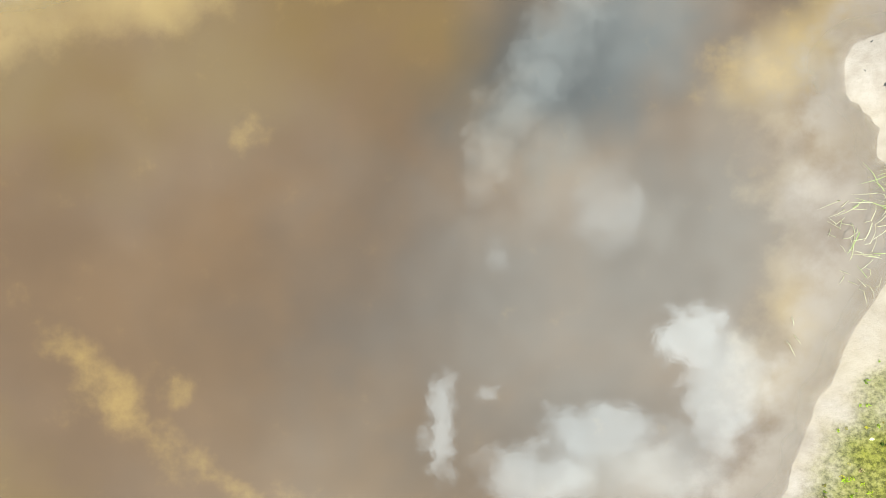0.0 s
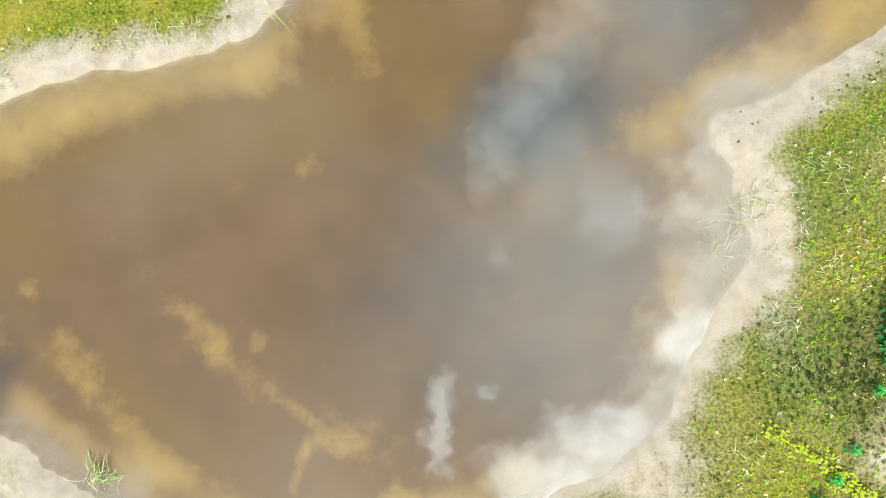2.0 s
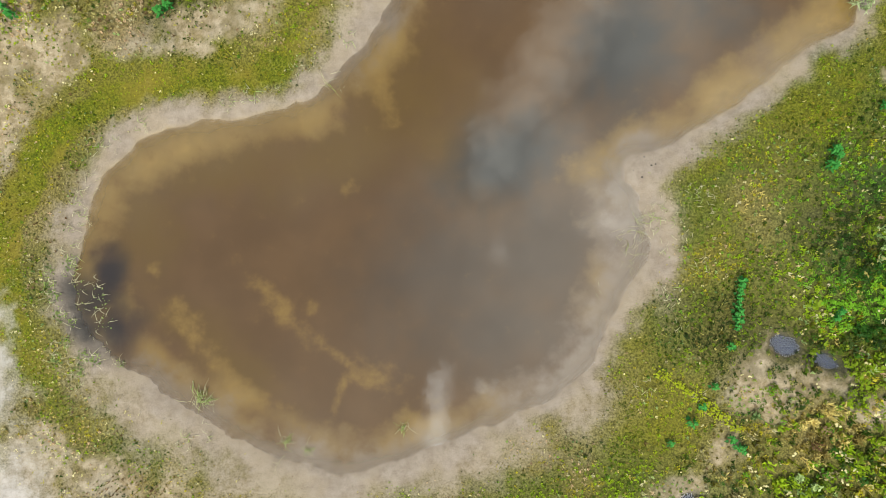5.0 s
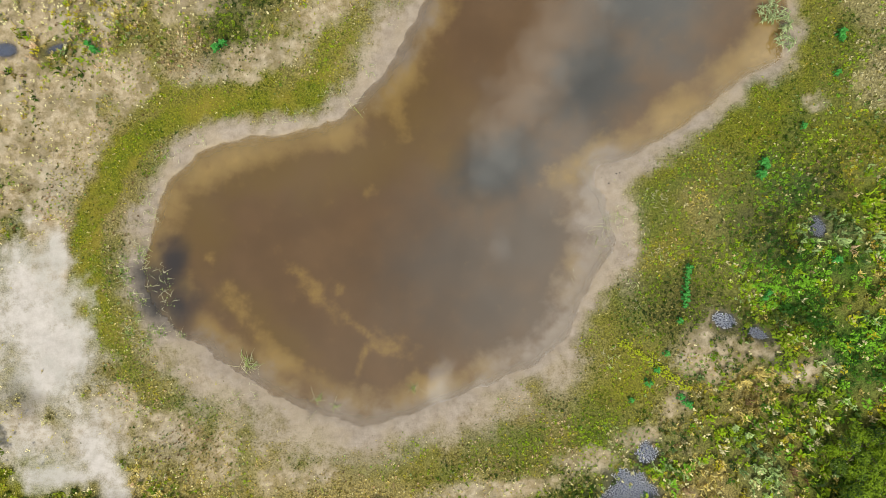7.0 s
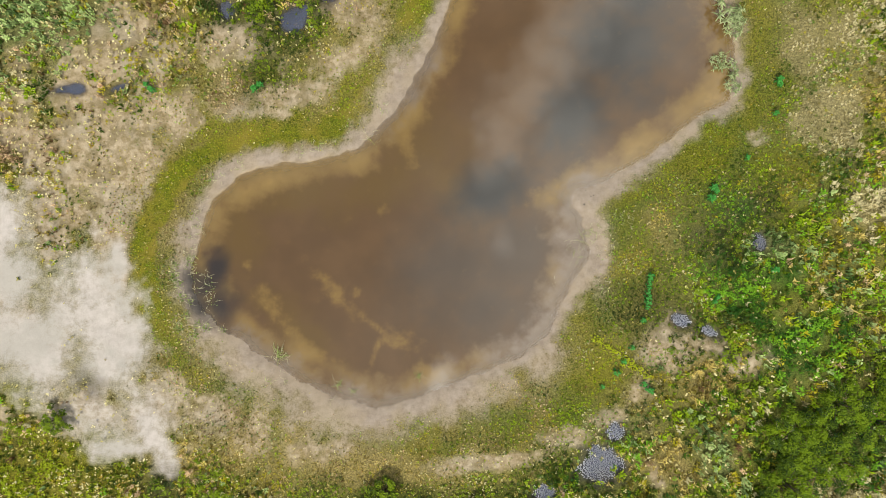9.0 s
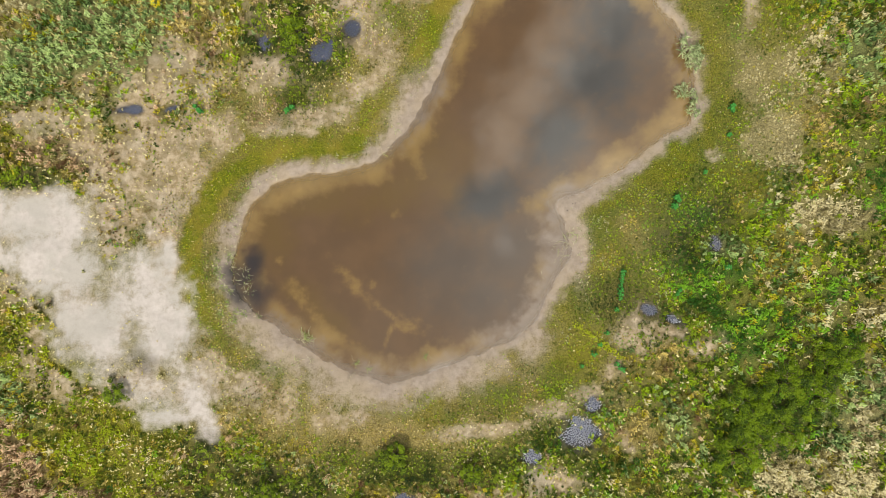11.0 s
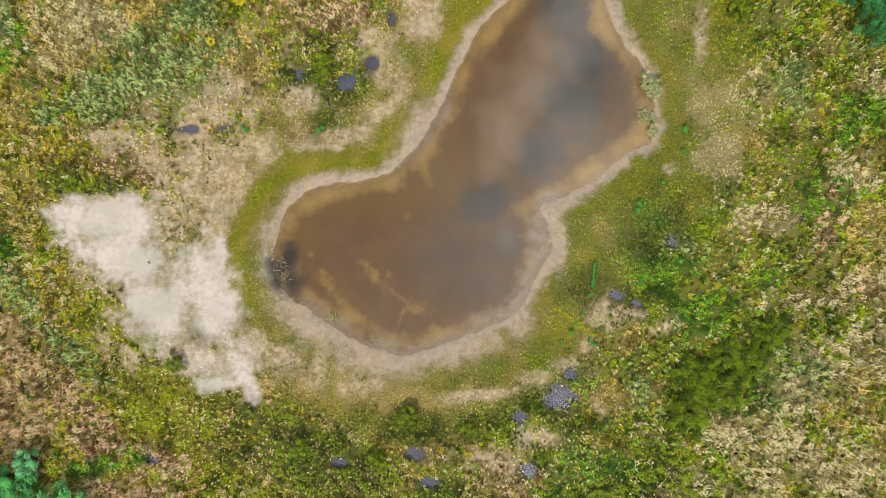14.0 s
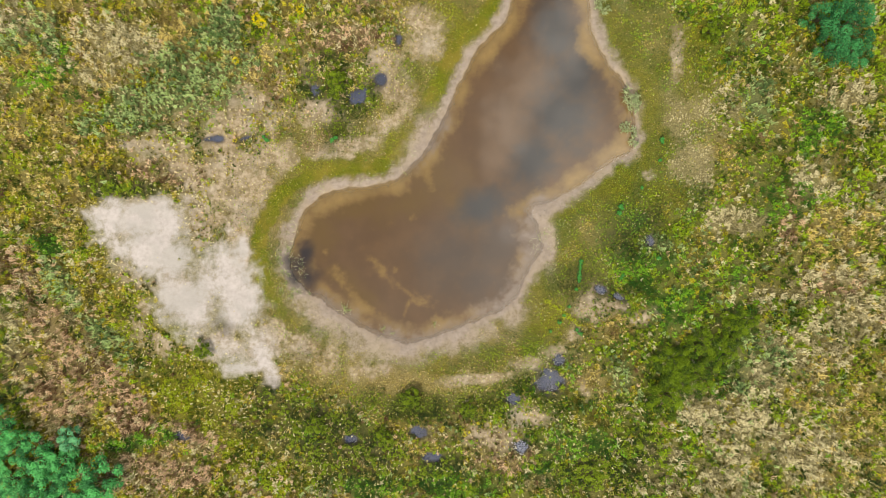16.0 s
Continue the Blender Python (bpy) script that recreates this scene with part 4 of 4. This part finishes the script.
def bent_blade(tall, spread, width, heading):
    """One kinked blade: an upright foot, a sharp bend, and a long tip hanging over to one side."""
    a = heading + rng.normal(0, 0.75)
    r, b = spread * math.sqrt(rng.uniform(0, 1)), rng.uniform(0, 6.28)
    h = tall * rng.uniform(0.35, 0.8)
    reach = tall * rng.uniform(0.5, 1.2)
    way, side = np.array([math.cos(a), math.sin(a), 0.0]), np.array([-math.sin(a), math.cos(a), 0.0])
    foot = np.array([r * math.cos(b), r * math.sin(b), 0.0])
    sway = side * rng.normal(0, 0.16) * reach
    spine = [foot, foot + way * 0.12 * reach + np.array([0, 0, h]), foot + way * 0.55 * reach + sway + np.array([0, 0, h * rng.uniform(0.7, 1.1)]), foot + way * reach + 2.2 * sway + np.array([0, 0, h * rng.uniform(0.1, 0.7)])]
    v = []
    for p, w in zip(spine[:3], (0.8, 1.0, 0.8)):
        v += [p - side * width * w / 2, p + side * width * w / 2 + np.array([0, 0, 0.2 * width])]
    v.append(spine[3])
    return np.array(v), np.array([(0, 1, 3), (0, 3, 2), (2, 3, 5), (2, 5, 4), (4, 5, 6)])


def rush_tuft(label, tall, green, dry, group, spread=0.06, width=0.007):
    top = tagged(new("rush_tuft"), label, "rush tuft", group)
    heading = rng.uniform(0, 6.28)
    for _ in range(green):
        part("blade", bent_blade(tall, spread, width, heading + rng.choice((0.0, 0.0, 2.6))), RUSH, top)
    for _ in range(dry):
        part("dead_blade", bent_blade(tall * 0.9, spread * 1.4, width, heading + rng.choice((0.0, 1.4, 3.1))), STRAW, top, "bleached straw-coloured dead blade")
    return top


SHALLOW_RUSHES = [(-1.43, 2.53), (2.45, 0.35), (2.55, 0.53), (2.33, 0.26), (2.51, 0.19), (2.05, -0.26), (2.62, 0.42), (2.49, 0.02), (2.66, 0.66), (2.40, 0.45)]
BANK_RUSHES = [
    (2.76, 0.58), (2.90, 0.27), (2.79, 0.70), (2.88, 0.85), (3.33, 0.93), (3.41, 0.80), (3.32, 0.02), (3.41, 0.11), (3.20, 0.98), (3.48, 0.95), (3.02, 0.62), (3.10, 0.35),
    (-3.93, 2.02), (-4.63, 1.40), (-4.86, 0.98), (-4.90, 0.66), (-4.98, 0.36), (-4.54, 1.77), (-5.02, 0.08), (-4.99, -1.48), (-2.75, 2.27), (-2.16, 2.42), (-1.83, 2.69), (-3.28, -2.12),
    (-3.55, -2.23), (-1.60, 2.75), (-2.45, 2.36), (-4.72, 1.22), (-4.80, 0.80), (-4.35, 1.80), (2.95, -0.35), (3.30, -1.70), (2.60, -1.55), (3.05, -0.75), (-1.15, 3.05), (-0.75, 3.75),
]
place(rush_tuft("thin rush tuft with pale bent blades in shallow water", 0.22, 2, 6, "rushes in the pond", 0.06, 0.005), SHALLOW_RUSHES[0::2], 0.5, 0.8)
place(rush_tuft("sparse rush tuft of bleached bent blades in shallow water", 0.19, 1, 5, "rushes in the pond", 0.10, 0.005), SHALLOW_RUSHES[1::2], 0.5, 0.8)
place(rush_tuft("green and straw-coloured rush tuft on the muddy bank", 0.11, 6, 10, "rushes on the bank", 0.09), BANK_RUSHES[0::2], 0.7, 1.15)
place(rush_tuft("bleached flattened rush tuft on the sandy bank", 0.10, 1, 9, "rushes on the bank", 0.10, 0.006), BANK_RUSHES[1::2], 0.7, 1.2)


def reed_clump():
    top = tagged(new("reed_clump"), "pale grey-green reed clump ragged at the water edge", "reeds", "reeds at the water edge")
    for k in range(7):
        a = 0.9 * k
        foot = np.array([0.13 * math.cos(a), 0.13 * math.sin(a), 0.0]) * (k > 0)
        tip = foot * 1.9 + np.array([rng.normal(0, 0.05), rng.normal(0, 0.05), rng.uniform(0.20, 0.34)])
        stem = part("stem", tube([foot, (foot + tip) / 2 + np.array([0, 0, 0.04]), tip], 0.007, 0.004), STRAW, top, "bleached reed stem")
        for _ in range(12):
            at = foot + (tip - foot) * rng.uniform(0.35, 1.0)
            part("leaf", moved(bent_blade(0.14, 0.02, 0.024, rng.uniform(0, 6.28)), *at), PALEREED, stem)
    return top


place(reed_clump(), [(5.15, 4.62), (5.28, 4.32), (5.05, 3.73), (5.20, 3.58), (5.30, 3.33), (5.37, 4.48), (4.27, 7.19), (4.37, 7.05)], 0.55, 0.85, 0.12)
place(rush_tuft("stout green rush tuft at the foot of the bank", 0.24, 13, 16, "stout rushes", 0.09, 0.008), [(-3.36, -1.66), (-3.20, -1.70), (-2.20, -2.26), (-1.90, -2.38), (-0.56, -2.10)], 0.5, 0.7)


def fallen_twig():
    top = tagged(new("fallen_twig"), "bleached bare fallen twig lying in shallow water", "twig", "twigs in the shallows")
    x = np.linspace(-0.2, 0.2, 6)
    main = np.stack([x, 0.05 * np.sin(9 * x), 0.035 + 0.02 * np.cos(6 * x)], -1)
    part("twig", tube(main, 0.006, 0.002), STRAW, top)
    for k, s in ((2, 1), (3, -1), (4, 1)):
        e = main[k] + np.array([0.08, s * 0.10, 0.03])
        part("side_twig", tube(np.stack([main[k], (main[k] + e) / 2 + np.array([0, 0, 0.012]), e]), 0.005, 0.002), STRAW, top)
    return top


place(fallen_twig(), [(-3.37, -1.62), (-3.24, -1.76), (2.42, 0.24), (2.34, 0.38), (2.35, 0.07), (-2.29, -2.55), (1.40, 6.85), (-1.30, 2.42)], 0.4, 0.65, 0.02)


def water_weed():
    top = tagged(new("water_weed"), "pale and olive-green water weed in a dark hollow", "water weed", "weed in the dark hollow")
    for k in range(4):
        a = 1.6 * k
        part("foliage", moved(leaves(9, 0.06, 0.06, 0.045, 0.4), 0.07 * math.cos(a), 0.07 * math.sin(a)), WEED, top)
    for _ in range(5):
        part("shoot", bent_blade(0.14, 0.10, 0.008, rng.uniform(0, 6.28)), STRAW, top, "bleached dead shoot")
    return top


place(water_weed(), [(-4.96, -0.11), (-4.7, -0.17), (-5.04, 0.22), (-5.31, 0.14), (-4.93, -0.4), (-4.61, -0.62), (-4.8, -0.73), (-4.91, -1.03), (-4.76, -1.1), (-4.57, -0.94), (-5.27, -0.22), (-5.21, -0.48), (-5.06, -0.58), (-4.65, -0.32), (-5.33, -0.07), (-5.28, -1.08), (-4.78, 0.01), (-4.44, -1.18), (-5.14, -0.84), (-4.98, -1.24)], 0.6, 1.15, 0.03)


def big_leaf(length, width, turn, pitch, z, start):
    """A folded pointed leaf on its stalk."""
    t = np.array([0.0, 0.3, 0.65, 1.0])
    w = np.array([0.15, 1.0, 0.8, 0.05]) * width / 2
    c, s = math.cos(turn), math.sin(turn)
    v = []
    for k, q in zip(t, w):
        out, up_ = start + length * k * math.cos(pitch), z + length * k * math.sin(pitch) - 0.25 * length * k * k
        for side, lift in ((-q, 0.15 * q), (0.0, 0.0), (q, 0.15 * q)):
            v.append((out * c - side * s, out * s + side * c, up_ + lift))
    f = []
    for i in range(3):
        for j in range(2):
            a = 3 * i + j
            f += [(a, a + 1, a + 4), (a, a + 4, a + 3)]
    return np.array(v), np.array(f)


def broadleaf_plant(count, length, material, label, group):
    top = tagged(new("broadleaf_plant"), label, "plant", group)
    part("stem", tube([(0, 0, 0), (0.004, 0.003, 0.08), (0, 0.006, 0.16)], 0.006, 0.003), material, top)
    for k in range(count):
        low = 1 - k / count
        size = length * rng.uniform(0.6, 1.2)
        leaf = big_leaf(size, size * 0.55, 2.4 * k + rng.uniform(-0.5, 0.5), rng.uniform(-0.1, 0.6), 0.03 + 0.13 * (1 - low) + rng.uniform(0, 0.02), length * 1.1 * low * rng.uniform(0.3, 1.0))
        # Besides random tone, upper leaves are painted lit and lower ones shaded.
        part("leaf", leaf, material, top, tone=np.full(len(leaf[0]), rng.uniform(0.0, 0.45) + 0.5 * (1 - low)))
    return top


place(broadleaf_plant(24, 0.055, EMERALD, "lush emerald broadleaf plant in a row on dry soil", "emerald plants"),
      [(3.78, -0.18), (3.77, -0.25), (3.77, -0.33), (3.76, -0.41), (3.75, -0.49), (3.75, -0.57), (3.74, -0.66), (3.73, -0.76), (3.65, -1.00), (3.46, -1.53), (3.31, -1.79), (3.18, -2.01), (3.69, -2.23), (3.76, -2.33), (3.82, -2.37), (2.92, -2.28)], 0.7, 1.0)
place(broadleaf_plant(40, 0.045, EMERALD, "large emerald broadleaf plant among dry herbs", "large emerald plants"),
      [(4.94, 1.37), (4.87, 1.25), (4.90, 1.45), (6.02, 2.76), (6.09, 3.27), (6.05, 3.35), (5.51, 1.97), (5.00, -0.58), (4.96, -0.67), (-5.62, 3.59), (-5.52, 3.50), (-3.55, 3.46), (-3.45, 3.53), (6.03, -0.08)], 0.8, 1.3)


def creeping_stem():
    top = tagged(new("creeping_plant"), "yellow-green creeping plant trailing over bare soil", "plant")
    path = rounded([(2.81, -1.37), (3.02, -1.54), (3.19, -1.65), (3.35, -1.78), (3.49, -1.88), (3.62, -2.01), (3.76, -2.16), (3.60, -2.00), (3.20, -1.66)], 10)[:60]
    z = height(path[:, 0], path[:, 1]) + 0.02
    line = np.concatenate([path, z[:, None]], 1)
    part("runner", tube(line, 0.006, 0.004), LIME, top)
    pieces = [moved(leaves(14, 0.08, rng.uniform(0.03, 0.10), 0.034, 0.6), p[0] + rng.normal(0, 0.035), p[1] + rng.normal(0, 0.035), p[2]) for p in line[::2]]
    part("foliage", joined(*pieces), LIME, top)


creeping_stem()


def shrub(name, radius, tall, material, label, group, leaf=0.06, count=2600, narrow=0.45):
    """A bush of several stems with an uneven crown of small leaves on many twigs."""
    top = tagged(new(name), label, "shrub", group)
    for k in range(14):
        a, r = 2.4 * k, radius * math.sqrt((k + 0.5) / 14) * rng.uniform(0.7, 1.05)
        h = tall * (1 - 0.5 * (r / radius) ** 2) * rng.uniform(0.7, 1.05)
        e = np.array([r * math.cos(a), r * math.sin(a), h])
        line = np.stack([np.array([0.03 * math.cos(a), 0.03 * math.sin(a), -0.02]), e * np.array([0.35, 0.35, 0.55]), e * 0.93])
        stem = part("stem", tube(line, 0.018, 0.005), BARK, top, "thin grey-brown woody stem")
        crown, tone = [], []
        for _ in range(3):
            size = radius * rng.uniform(0.15, 0.24)
            n = count // 42
            p = leaves(n, size * 1.6, size, leaf, narrow) if narrow > 0.3 else blades(n, size * 3.0, size, leaf * narrow, 0.8)
            o = e + rng.normal(0, 0.09, 3) * radius
            crown.append(moved(p, o[0], o[1], max(o[2] - size, 0.02)))
            # Light from above is put into the leaf tone: clusters lighten upwards, darken below.
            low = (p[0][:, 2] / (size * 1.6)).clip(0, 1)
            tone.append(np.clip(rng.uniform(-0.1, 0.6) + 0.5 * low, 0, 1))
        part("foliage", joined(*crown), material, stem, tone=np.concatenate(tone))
    return top


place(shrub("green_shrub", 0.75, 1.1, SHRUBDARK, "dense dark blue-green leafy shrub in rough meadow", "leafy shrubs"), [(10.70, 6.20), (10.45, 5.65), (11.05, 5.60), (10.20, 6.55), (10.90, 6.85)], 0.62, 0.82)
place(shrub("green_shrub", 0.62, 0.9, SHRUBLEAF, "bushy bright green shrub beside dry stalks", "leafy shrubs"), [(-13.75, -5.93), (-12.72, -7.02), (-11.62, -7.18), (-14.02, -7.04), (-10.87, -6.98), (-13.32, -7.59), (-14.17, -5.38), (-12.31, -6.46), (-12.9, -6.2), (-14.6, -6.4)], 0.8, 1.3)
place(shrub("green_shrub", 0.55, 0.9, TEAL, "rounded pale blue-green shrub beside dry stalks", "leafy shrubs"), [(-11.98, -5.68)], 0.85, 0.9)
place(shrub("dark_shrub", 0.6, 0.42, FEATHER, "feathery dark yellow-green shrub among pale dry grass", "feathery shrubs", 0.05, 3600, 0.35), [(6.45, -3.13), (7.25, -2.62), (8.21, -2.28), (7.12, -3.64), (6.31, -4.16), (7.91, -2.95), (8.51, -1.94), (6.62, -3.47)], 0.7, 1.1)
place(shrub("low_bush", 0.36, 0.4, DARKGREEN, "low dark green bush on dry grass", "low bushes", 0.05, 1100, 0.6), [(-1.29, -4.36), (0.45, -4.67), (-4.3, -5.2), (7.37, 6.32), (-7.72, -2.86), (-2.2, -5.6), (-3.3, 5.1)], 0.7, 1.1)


def yellow_flower():
    top = tagged(new("yellow_flower_plant"), "flowering plant with a dense bright yellow head", "flower", "yellow flowers")
    part("foliage", leaves(30, 0.25, 0.14, 0.07, 0.35), GREEN, top)
    for a in np.arange(0, 6.2, 1.05):
        c, s = math.cos(a), math.sin(a)
        stem = part("stem", tube([(0, 0, 0), (0.05 * c, 0.05 * s, 0.25), (0.11 * c, 0.11 * s, 0.42)], 0.006, 0.003), GREEN, top)
        part("flower_head", moved(leaves(16, 0.05, 0.06, 0.035, 0.9), 0.11 * c, 0.11 * s, 0.40), YELLOW, stem, "bright yellow flower head")
    return top


place(yellow_flower(), [(-5.57, 6.92), (-4.29, 7.15), (-6.29, 5.79), (11.42, 6.64), (-5.42, 6.79)], 0.6, 1.05)


def stone():
    bm = bmesh.new()
    bmesh.ops.create_icosphere(bm, subdivisions=2, radius=0.022)
    for v in bm.verts:
        v.co = v.co * (0.75 + 0.5 * noise.noise(v.co * 60)) * 1.0
        v.co.z *= 0.6
    me = bpy.data.meshes.new("stone")
    bm.to_mesh(me)
    bm.free()
    me.materials.append(STONE)
    return tagged(new("stone", me), "small dark stone lying on pale sand", "stone", "stones on the margin")


place(stone(), [(2.73, 1.32), (2.78, 1.33), (3.20, 1.34), (2.50, 1.26), (2.61, 1.17), (3.21, 1.34), (3.46, 1.57), (2.55, 1.43), (2.64, 1.43), (3.16, 1.12)], 0.5, 1.0)
